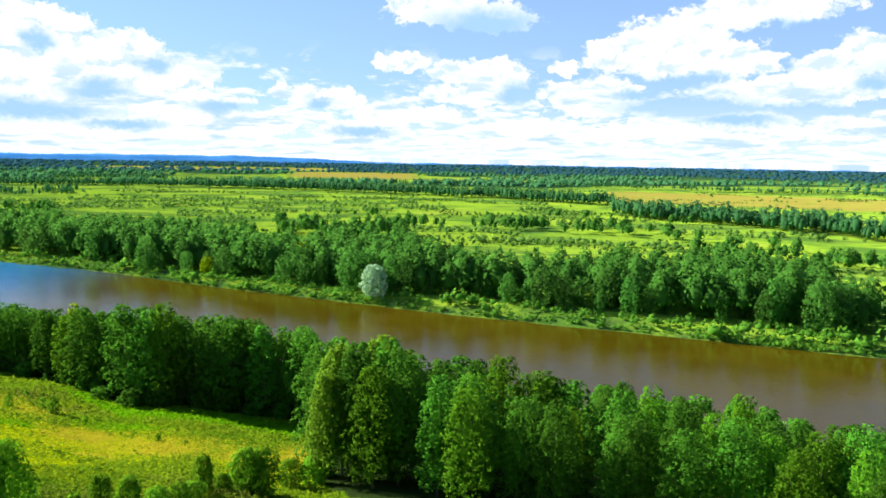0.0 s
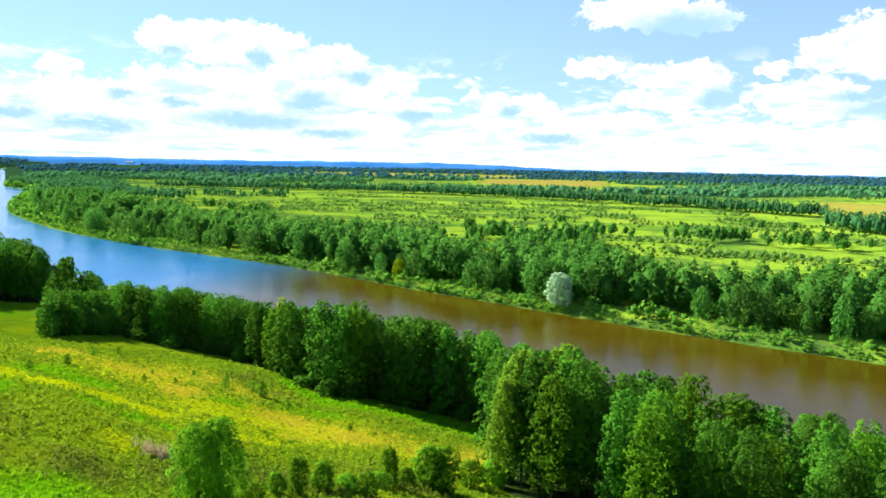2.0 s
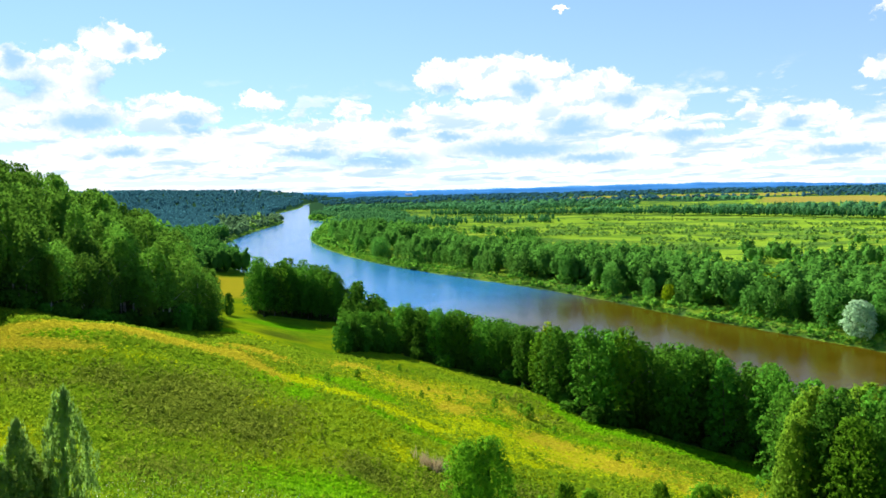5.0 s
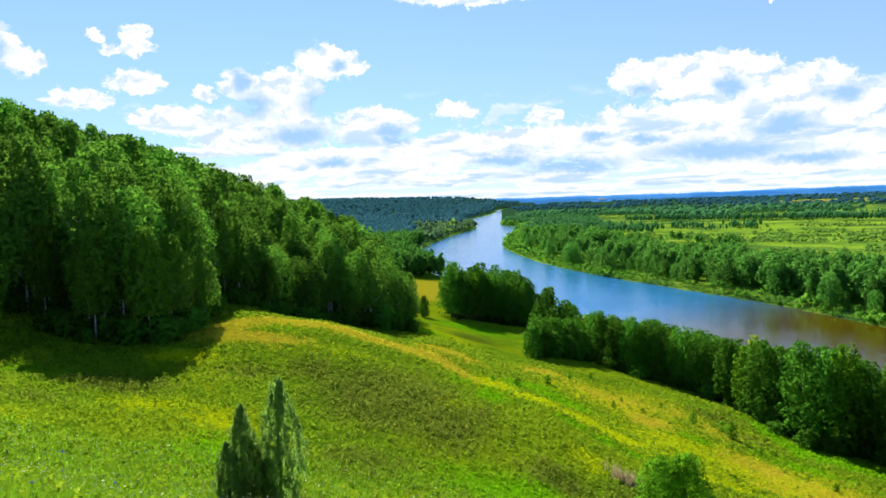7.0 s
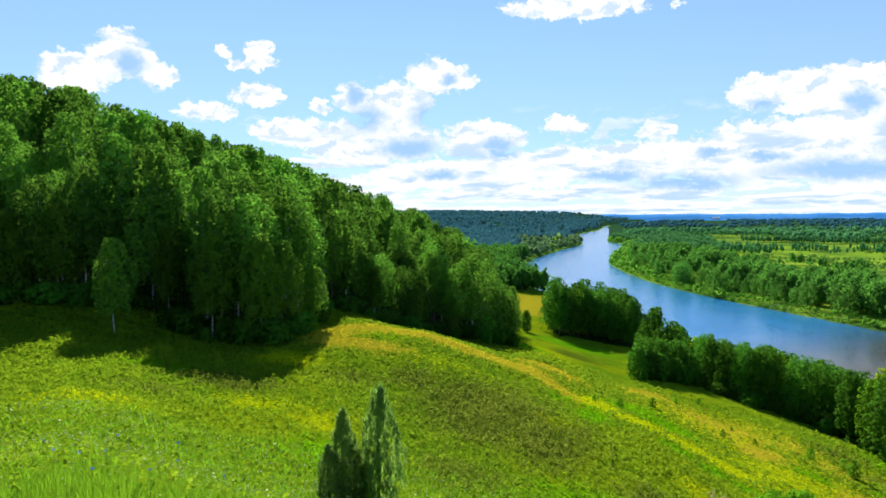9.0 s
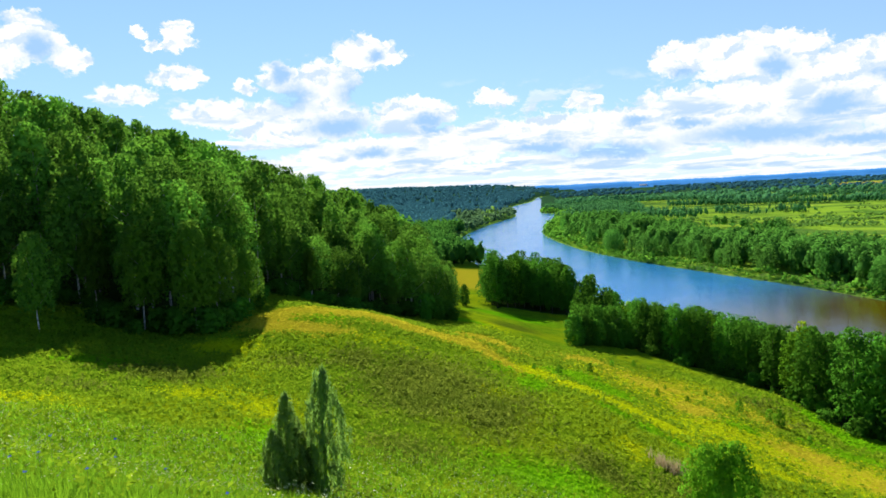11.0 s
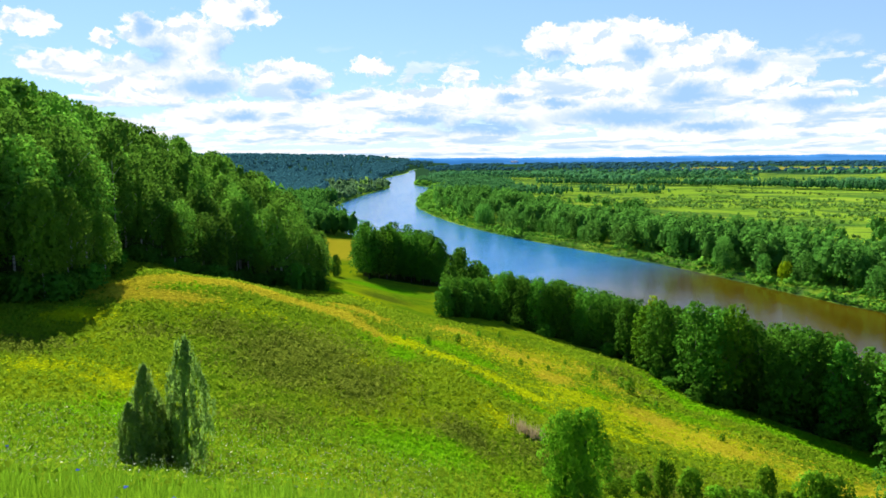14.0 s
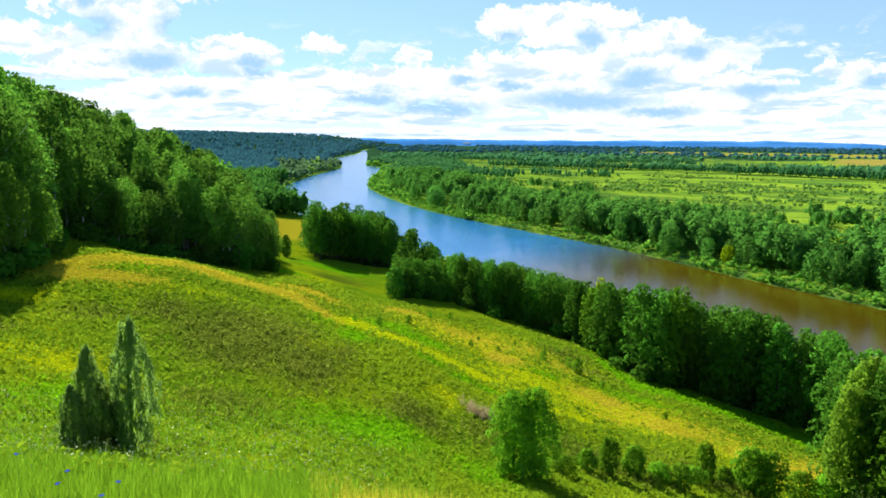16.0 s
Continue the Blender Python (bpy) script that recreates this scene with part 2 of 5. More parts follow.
herb = foliage("meadow_herbs", (0.090, 0.171, 0.014), (0.306, 0.405, 0.045), 0.42, 0.2, 0.4, 0.0, 1.0)
lush_tuft = foliage("lush_grass_tufts", (0.093, 0.237, 0.010), (0.356, 0.525, 0.022), 0.42, 0.2, 0.35, 0.0, 1.0)
dry_tuft = foliage("dry_grass_tufts", (0.44, 0.47, 0.016), (0.68, 0.55, 0.04), 0.42, 0.2, 0.3, 0.0, 0.8)
fresh_tuft = foliage("fresh_grass_tufts", (0.11, 0.38, 0.004), (0.28, 0.62, 0.010), 0.42, 0.2, 0.35, 0.0, 0.7)
lime_tuft = foliage("yellow_grass_tufts", (0.42, 0.58, 0.005), (0.66, 0.72, 0.010), 0.42, 0.2, 0.3, 0.0, 0.8)
gold = foliage("golden_grass", (0.28, 0.36, 0.01), (0.62, 0.52, 0.05), 0.45, 0.2, 0.45, 0.0)
straw = foliage("dry_stems", (0.40, 0.31, 0.13), (0.64, 0.52, 0.30), 0.3, 0.2)


def bark_material(name, base, mark, scale):
    m, n = material(name)
    c = n.add("ShaderNodeTexCoord").outputs["Object"]
    f = n.ramp(n.noise(n.vec("MULTIPLY", c, (1.0, 1.0, scale)), 2.2, 5.0, 0.65), 0.45, 0.62)
    b = n.add("ShaderNodeBsdfPrincipled", {"Base Color": n.mix(f, base, mark), "Roughness": 0.85,
              "Normal": n.add("ShaderNodeBump", {"Strength": 0.5, "Distance": 0.03, "Height": f}).outputs[0]})
    n.add("ShaderNodeOutputMaterial", {0: b.outputs[0]})
    return m


bark_grey = bark_material("grey_bark", (0.09, 0.075, 0.055), (0.035, 0.028, 0.02), 0.3)
bark_birch = bark_material("birch_bark", (0.55, 0.53, 0.48), (0.05, 0.045, 0.04), 3.0)


def ground_material():
    """Grassland: lush, herb-grown, dry and mown kinds of cover, and bare litter under trees, by the sheet's own cover map."""
    m, n = material("grassland")
    geo = n.add("ShaderNodeNewGeometry").outputs["Position"]
    cov = n.add("ShaderNodeAttribute", attribute_name="cover")
    rgb = n.add("ShaderNodeSeparateColor", {0: cov.outputs["Color"]}).outputs
    n1 = n.noise(geo, 0.045, 5.0, 0.6, 0.4)
    n2 = n.noise(geo, 0.35, 5.0, 0.65)
    n3 = n.noise(geo, 2.6, 5.0, 0.7)
    n4 = n.noise(n.vec("ADD", geo, (300, 90, 0)), 0.012, 5.0, 0.6, 0.5)
    mixed = n.math("ADD", n.math("MULTIPLY", n2, 0.5), n.math("MULTIPLY", n3, 0.5))
    lush = n.mix(n.ramp(mixed, 0.3, 0.7), (0.09, 0.22, 0.008), (0.27, 0.44, 0.012))
    lush = n.mix(n.ramp(n1, 0.42, 0.62, 0.0, 0.5), lush, (0.44, 0.50, 0.005))
    lush = n.mix(n.ramp(n2, 0.56, 0.72, 0.0, 0.35), lush, (0.17, 0.36, 0.004))
    herbs = n.mix(n.ramp(mixed, 0.34, 0.66), (0.075, 0.125, 0.010), (0.18, 0.24, 0.016))
    dry = n.mix(n.ramp(mixed, 0.3, 0.7), (0.44, 0.44, 0.014), (0.60, 0.48, 0.030))
    green = n.mix(n.ramp(mixed, 0.3, 0.7), (0.10, 0.36, 0.004), (0.20, 0.50, 0.006))
    yellow = n.mix(n.ramp(mixed, 0.3, 0.7), (0.42, 0.56, 0.004), (0.58, 0.62, 0.006))
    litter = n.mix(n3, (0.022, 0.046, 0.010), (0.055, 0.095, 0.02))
    wob = n.math("MULTIPLY", n.math("SUBTRACT", n.math("ADD", n.math("MULTIPLY", n2, 0.4), n.math("MULTIPLY", n1, 0.6)), 0.5), 1.8)
    k_dry = n.ramp(n.math("ADD", rgb[0], wob), 0.3, 0.75)
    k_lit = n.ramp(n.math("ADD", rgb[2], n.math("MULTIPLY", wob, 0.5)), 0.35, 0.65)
    swards = n.add("ShaderNodeSeparateColor", {0: n.add("ShaderNodeAttribute", attribute_name="swards").outputs["Color"]}).outputs
    half = n.math("MULTIPLY", wob, 0.55)
    col = n.mix(n.ramp(n.math("ADD", swards[1], half), 0.2, 0.8), lush, yellow)
    col = n.mix(n.ramp(n.math("ADD", rgb[0], half), 0.2, 0.8), col, dry)
    col = n.mix(n.ramp(n.math("ADD", rgb[1], half), 0.2, 0.8), col, herbs)
    col = n.mix(n.ramp(n.math("ADD", swards[0], half), 0.2, 0.8), col, green)
    # flood meadows far out: broad patches of scrub, sedge and hay
    long = n.vec("MULTIPLY", geo, (0.45, 1.0, 1.0))
    n5 = n.noise(n.vec("ADD", long, (70, 20, 0)), 0.022, 6.0, 0.65, 0.6)
    flood = n.mix(n.ramp(n4, 0.36, 0.54), (0.150, 0.330, 0.034), (0.350, 0.560, 0.040))
    flood = n.mix(n.ramp(n5, 0.50, 0.60, 0.0, 0.8), flood, (0.105, 0.225, 0.042))
    flood = n.mix(n.ramp(n5, 0.44, 0.36, 0.0, 0.7), flood, (0.46, 0.58, 0.060))
    flood = n.mix(k_dry, flood, (0.46, 0.38, 0.07))
    col = n.mix(cov.outputs["Alpha"], col, flood)
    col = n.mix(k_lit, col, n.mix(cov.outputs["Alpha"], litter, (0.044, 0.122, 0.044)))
    col = n.mix(0.2, col, (0.0, 0.0, 0.0))
    bump = n.add("ShaderNodeBump", {"Strength": 0.8, "Distance": 0.5, "Height": n3}).outputs[0]
    b = n.add("ShaderNodeBsdfDiffuse", {"Color": col, "Roughness": 0.6, "Normal": bump})
    n.add("ShaderNodeOutputMaterial", {0: b.outputs[0]})
    return m


grassland = ground_material()


def water_material():
    m, n = material("river_water")
    geo = n.add("ShaderNodeNewGeometry").outputs["Position"]
    ripple = n.noise(n.vec("MULTIPLY", geo, (0.5, 0.9, 1.0)), 0.9, 4.0, 0.6, 0.3)
    swirl = n.noise(geo, 0.03, 4.0, 0.6, 0.8)
    wind_sky = n.ramp(n.add("ShaderNodeSeparateXYZ", {0: geo}).outputs[0], -85.0, -235.0, 0.0, 1.0)
    bump = n.add("ShaderNodeBump", {"Strength": n.math("MULTIPLY", n.math("MULTIPLY_ADD", wind_sky, 0.30, 0.22), n.ramp(swirl, 0.35, 0.65, 0.6, 1.2)), "Distance": 0.35, "Height": ripple}).outputs[0]
    col = n.mix(n.ramp(swirl, 0.3, 0.7), (0.050, 0.035, 0.001), (0.068, 0.049, 0.002))
    # silt keeps to the slow, sheltered reach; upstream, reflected sky is painted in blue
    col = n.mix(n.ramp(wind_sky, 0.1, 0.9), col, (0.010, 0.135, 0.34))
    b = n.add("ShaderNodeBsdfPrincipled", {"Base Color": col, "Roughness": 0.12, "IOR": 1.33, "Specular IOR Level": n.ramp(wind_sky, 0.1, 0.8, 0.26, 0.60), "Normal": bump})
    n.add("ShaderNodeOutputMaterial", {0: b.outputs[0]})
    return m


river_water = water_material()


def plain(name, colour, rough=0.7):
    m, n = material(name)
    v = n.noise(n.add("ShaderNodeTexCoord").outputs["Object"], 0.6, 4.0)
    c = n.mix(n.ramp(v, 0.3, 0.7), [k * 0.75 for k in colour], [min(1.0, k * 1.15) for k in colour])
    n.add("ShaderNodeOutputMaterial", {0: n.add("ShaderNodeBsdfPrincipled", {"Base Color": c, "Roughness": rough}).outputs[0]})
    return m


# ---- lie of the land ----
# The river's middle line, downstream to upstream, with its half width.
RIVER = [(1700, -480, 45), (600, -60, 44), (300, 70, 43), (100, 147, 43), (41, 172, 43), (-16, 195, 43), (-70, 221, 43), (-112, 241, 43),
         (-160, 267, 44), (-220, 292, 44), (-317, 330, 45), (-416, 385, 46), (-510, 453, 45), (-600, 532, 43), (-740, 688, 43), (-890, 868, 40),
         (-1002, 952, 25), (-1280, 1201, 42), (-1660, 1608, 20), (-1918, 1875, 12), (-2300, 2270, 10), (-2900, 3100, 10), (-3900, 4700, 10)]


def smooth_line(rows, steps):
    """Catmull-Rom through rows of numbers."""
    p = np.array([rows[0], *rows, rows[-1]], float)
    out = []
    for i in range(1, len(p) - 2):
        for u in np.linspace(0, 1, steps, endpoint=False):
            a, b, c, d = p[i - 1], p[i], p[i + 1], p[i + 2]
            out.append(0.5 * (2 * b + (c - a) * u + (2 * a - 5 * b + 4 * c - d) * u * u + (3 * b - a - 3 * c + d) * u ** 3))
    return np.array(out + [p[-2]])


RIVER_LINE = smooth_line(RIVER, 5)


def from_river(x, y):
    """Metres from the water's edge (negative in the water) and the side: True on the near, high bank."""
    x, y = np.atleast_1d(np.asarray(x, float)), np.atleast_1d(np.asarray(y, float))
    best, near = np.full(x.shape, 1e9), np.zeros(x.shape, bool)
    for (ax, ay, aw), (bx, by, bw) in zip(RIVER_LINE[:-1], RIVER_LINE[1:]):
        dx, dy = bx - ax, by - ay
        u = np.clip(((x - ax) * dx + (y - ay) * dy) / (dx * dx + dy * dy), 0, 1)
        s = np.hypot(x - ax - u * dx, y - ay - u * dy) - (aw + u * (bw - aw))
        hit = s < best
        best = np.where(hit, s, best)
        near = np.where(hit, dx * (y - ay) - dy * (x - ax) > 0, near)
    return best, near


def step(a, b, v):
    t = np.clip((v - a) / (b - a), 0, 1)
    return t * t * (3 - 2 * t)


# The hillside: heights at set distances along bearings from the lookout.
HILL_D = (0, 8, 22, 45, 75, 110, 160, 220, 300, 500)
HILL = {
    -40: (48.2, 45.2, 36.5, 24.0, 14.0, 6.5, 4.0, 3.0, 3.0, 3.0),
    10: (48.2, 45.2, 36.5, 25.0, 15.5, 7.2, 4.0, 3.0, 3.0, 3.0),
    24: (48.2, 45.3, 37.0, 27.0, 19.6, 11.0, 5.0, 3.0, 3.0, 3.0),
    34: (48.2, 45.4, 37.4, 28.6, 23.2, 16.5, 8.6, 4.0, 3.0, 3.0),
    44: (48.2, 45.6, 38.2, 31.2, 28.3, 22.0, 14.3, 8.5, 5.0, 3.0),
    52: (48.2, 45.9, 39.0, 32.8, 30.3, 27.6, 21.0, 14.5, 9.0, 4.0),
    60: (48.2, 46.1, 39.8, 34.0, 32.0, 32.2, 24.5, 31.0, 36.0, 40.0),
    66: (48.2, 46.3, 40.6, 35.2, 33.1, 34.0, 31.0, 40.5, 45.0, 49.0),
    72: (48.2, 46.5, 41.4, 36.4, 33.8, 35.0, 46.0, 54.0, 60.0, 64.0),
    86: (48.2, 47.1, 43.8, 40.0, 37.5, 39.5, 56.0, 68.0, 74.0, 76.0),
}
HILL_AZ = np.array(sorted(HILL))
HILL_Z = np.array([HILL[a] for a in HILL_AZ], float)


def bumps(x, y, size, seed=0.0):
    """Gentle irregular relief, about -1 to 1."""
    a, b = x / size + seed, y / size - seed
    return (np.sin(a * 1.3 + 1.7 * np.sin(b * 0.7)) + np.sin(b * 1.7 + 1.3 * np.sin(a * 0.9 + 2.0)) + 0.5 * np.sin(a * 3.1 + b * 2.3)) / 2.5


def land(x, y):
    """Height of the ground."""
    x, y = np.atleast_1d(np.asarray(x, float)), np.atleast_1d(np.asarray(y, float))
    d, a = np.hypot(x, y), np.degrees(np.arctan2(-x, y))
    s, near = from_river(x, y)
    # hillside round the lookout
    aa = np.clip(a, HILL_AZ[0], HILL_AZ[-1])
    i = np.clip(np.searchsorted(HILL_AZ, aa) - 1, 0, len(HILL_AZ) - 2)
    u = (aa - HILL_AZ[i]) / (HILL_AZ[i + 1] - HILL_AZ[i])
    u = u * u * (3 - 2 * u) * 0.5 + u * 0.5
    dd = np.clip(d, 0, 499.9)
    z = np.zeros(d.shape)
    for row in range(len(HILL_AZ)):
        tang = np.gradient(HILL_Z[row], HILL_D)
        j = np.clip(np.searchsorted(HILL_D, dd, side="right") - 1, 0, len(HILL_D) - 2)
        h = np.take(HILL_D, j + 1) - np.take(HILL_D, j)
        v = (dd - np.take(HILL_D, j)) / h
        zr = ((2 * v ** 3 - 3 * v ** 2 + 1) * HILL_Z[row][j] + (v ** 3 - 2 * v ** 2 + v) * h * tang[j]
              + (-2 * v ** 3 + 3 * v ** 2) * HILL_Z[row][j + 1] + (v ** 3 - v ** 2) * h * tang[j + 1])
        z += zr * (np.where(i == row, 1 - u, 0) + np.where(i + 1 == row, u, 0))
    # behind the lookout the upland goes on level
    back = step(100, 135, a) + step(-70, -110, a)
    z = z + (49.0 + 4 * bumps(x, y, 90.0) * step(5, 80, d) - z) * np.clip(back, 0, 1)
    # farther up the high bank: wooded slopes up to a plateau
    upland = 3 + 46 * step(70, 620, s) + 8 * bumps(x, y, 420.0) * step(300, 900, s) + 16 * step(1600, 3400, d)
    z = z + (upland - z) * step(330, 520, d)
    z = z + 0.35 * bumps(x, y, 11.0) * step(10, 30, d) + 0.12 * bumps(x, y, 3.1, 4.0) * step(4, 12, d)
    bank = 2.2 + 0.06 * np.maximum(s, 0)
    z = bank + (z - bank) * step(4, 42, s)
    # the low bank: a wide flood plain, rising far away
    plain_z = 2.0 + 0.5 * bumps(x, y, 60.0) + 7 * step(2200, 4200, d) + 0.25 * bumps(x, y, 14.0)
    z = np.where(near, z, plain_z)
    edge = step(0.0, 5.0, s)
    return np.where(s < 0, -2.5 * step(0, 8, -s), 0.0) + z * edge


def land_at(x, y):
    return float(land(x, y)[0])


# ---- mesh helpers ----


def mesh_of(name, verts, faces, mat, smooth=False, normals=None):
    """A mesh from arrays; faces all with the same number of corners."""
    verts, faces = np.asarray(verts, np.float32), np.asarray(faces, np.int32)
    me = bpy.data.meshes.new(name)
    k = faces.shape[1]
    me.vertices.add(len(verts))
    me.vertices.foreach_set("co", verts.ravel())
    me.loops.add(faces.size)
    me.loops.foreach_set("vertex_index", faces.ravel())
    me.polygons.add(len(faces))
    me.polygons.foreach_set("loop_start", np.arange(0, faces.size, k, dtype=np.int32))
    me.polygons.foreach_set("loop_total", np.full(len(faces), k, np.int32))
    me.polygons.foreach_set("use_smooth", np.full(len(faces), smooth or normals is not None, bool))
    me.materials.append(mat)
    me.update()
    me.validate()
    if normals is not None:
        me.normals_split_custom_set_from_vertices(normals / np.maximum(np.linalg.norm(normals, axis=1), 1e-6)[:, None])
    return me


def part(name, me, parent, label=""):
    ob = new(name, me)
    ob.parent = parent
    return tagged(ob, label)


# ---- ground and river ----


def inside(a, d, rows, soft_a=0.6, soft_d=0.06):
    """Soft membership of patches given as bearing range and distance range."""
    k = np.zeros(a.shape)
    for a0, a1, d0, d1, w in rows:
        m = step(a0 - soft_a, a0 + soft_a, a) * step(a1 + soft_a, a1 - soft_a, a) * step(d0 * (1 - soft_d), d0 * (1 + soft_d), d) * step(d1 * (1 + soft_d), d1 * (1 - soft_d), d)
        k = np.maximum(k, m * w)
    return k


FIELDS = [(-33, -12, 880, 1250, 0.66), (2, 12, 1750, 2400, 0.85), (-8, 8, 1600, 1900, 0.5), (8, 26, 2600, 3100, 0.7), (-10, 6, 640, 690, 0.35)]  # hay fields


# Front edge of the wood along the near bank: bearing and distance.
BELT_AZ = (-48, -40, -25, -10, 3, 7, 9.4, 10.2, 19, 24, 28, 31.5, 36, 39, 42.8, 43.3, 46, 49.3, 50, 52)
BELT_D = (60, 62, 64, 64, 66, 68, 74, 122, 129, 131, 150, 164, 174, 184, 172, 236, 247, 236, 260, 450)
# Foot of the wood on the hill.
WOOD_AZ = (51.5, 53, 55.5, 60, 67.2, 68.6, 71, 77.5, 79.5, 90, 105)
WOOD_D = (190, 168, 162, 150, 138, 102, 97, 97, 107, 108, 100)


def blots(a, d, rows):
    """Soft patches: bearing, distance, half width in degrees, half depth in metres, weight."""
    k = np.zeros(a.shape)
    for a0, d0, wa, wd, w in rows:
        k = np.maximum(k, w * np.exp(-1.2 * (((a - a0) / wa) ** 2 + ((d - d0) / wd) ** 2)))
    return k


RIDGE_AZ, RIDGE_D = (30, 35, 38.7, 44, 47.7, 52, 60, 68, 90), (66, 72, 77, 78, 92, 106, 113, 100, 86)
DRY = [(22.0, 94, 15.0, 20, 0.52), (37.0, 126, 9.0, 26, 0.52), (34.6, 107, 2.6, 9, 0.9), (30.0, 118, 3.0, 9, 0.6), (27.0, 100, 4.0, 9, 0.85), (21.5, 90, 4.5, 9, 0.8), (14.5, 88, 4.5, 10, 0.85), (11.5, 96, 2.0, 12, 0.8), (37.5, 128, 5.0, 12, 0.75), (42.5, 140, 3.5, 12, 0.75), (33.0, 132, 5.0, 9, 0.55), (26.0, 84, 3.0, 5, 0.6), (50.0, 118, 4.0, 10, 0.9), (56.0, 108, 6.0, 7, 1.0), (65.0, 96, 6.0, 5, 0.9)]
FRESH = [(44.0, 103, 2.0, 6, 0.9), (41.0, 97, 2.6, 6, 0.95), (40.4, 75.5, 1.8, 2.6, 1.0), (37.8, 74, 1.6, 2.6, 1.0), (35.8, 73, 1.2, 2.4, 0.9), (46.6, 80, 1.6, 8, 0.8), (49.5, 88, 1.8, 6, 0.6), (45.0, 47, 7.0, 7, 0.75), (36.0, 44, 5.0, 6, 0.6), (52.0, 170, 3.0, 10, 0.9), (48.0, 215, 5.0, 14, 0.9), (63.0, 102, 4.0, 5, 0.7), (31.0, 103, 2.5, 5, 0.6), (24.5, 110, 3.5, 6, 0.6), (67.0, 44, 3.5, 6, 0.7), (79.0, 76, 4.0, 5, 0.7)]
LIME = [(30.0, 92, 16.0, 26, 0.62), (14.0, 84, 9.0, 20, 0.58), (50.0, 180, 5.0, 40, 0.6), (38.0, 120, 8.0, 34, 0.52), (46.5, 94, 2.6, 10, 0.85), (43.0, 87, 2.8, 8, 0.9), (39.6, 84, 2.6, 6.0, 0.95), (36.6, 82, 2.4, 6.0, 0.95), (31.5, 73, 2.2, 5, 1.0), (28.5, 74, 2.0, 4, 0.8), (58.0, 92, 5.0, 6, 0.5), (73.0, 62, 5.0, 7, 0.6), (84.0, 50, 6.0, 9, 0.6), (68.0, 56, 4.0, 6, 0.6), (39.0, 62, 3.0, 5, 0.6), (50.0, 70, 2.0, 4, 0.55), (55.0, 30, 6.0, 4, 0.5), (70.5, 88, 3.5, 6, 0.8), (26.0, 94, 1.5, 6, 0.6)]
# the patch at bearing 48.2 is a shaded hollow, its shade painted as herb ground
RANK_AND_SHADE = [(55.0, 70, 7.0, 17, 1.0), (50.5, 62, 5.0, 12, 0.8), (60.5, 80, 3.5, 8, 0.75), (47.5, 66, 2.5, 8, 0.6), (57.0, 46, 6.0, 7, 0.7), (41.5, 53, 3.5, 5, 0.8), (48.2, 186, 3.2, 9, 0.95), (30.0, 136, 3.0, 9, 0.6), (27.5, 122, 2.2, 7, 0.55), (75.0, 72, 5.0, 6, 0.7), (65.5, 78, 3.5, 6, 0.6), (80.0, 60, 4.0, 5, 0.4), (35.0, 56, 4.0, 4, 0.75), (26.0, 58, 7.0, 5, 0.7), (16.0, 66, 7.0, 5, 0.7), (62.0, 30, 5.0, 4, 0.6)]


def cover_of(a, d):
    """How dry, rank with herbs (one shaded hollow painted among them), fresh green and yellow-green the near meadow is
    at a bearing and distance.
    """
    ridge_d = np.interp(a, RIDGE_AZ, RIDGE_D)
    dry = np.exp(-((d - ridge_d) / 7.0) ** 2) * step(44, 50, a) * step(75, 66, a) * 0.9
    dry = np.maximum(dry, blots(a, d, DRY))
    dry = np.maximum(dry, inside(a, d, [(49.6, 54, 305, 430, 1.0), (24, 44, 8, 26, 0.4), (20, 60, 3.2, 5.5, 0.5)]))
    foot = np.interp(a, BELT_AZ, BELT_D) - d
    fresh = np.maximum(blots(a, d, FRESH), step(0, 3, foot) * step(15, 8, foot) * step(9, 12, a) * step(30, 26, a) * 0.9)
    return dry, blots(a, d, RANK_AND_SHADE), fresh, blots(a, d, LIME)


def far_wood(x, y):
    """Where the forest towards the horizon stands: above 0.35."""
    return bumps(x, y, 260.0, 1.0) + 0.8 * bumps(x, y, 110.0, 3.0) + 1.3 * step(1500, 3600, np.hypot(x, y))


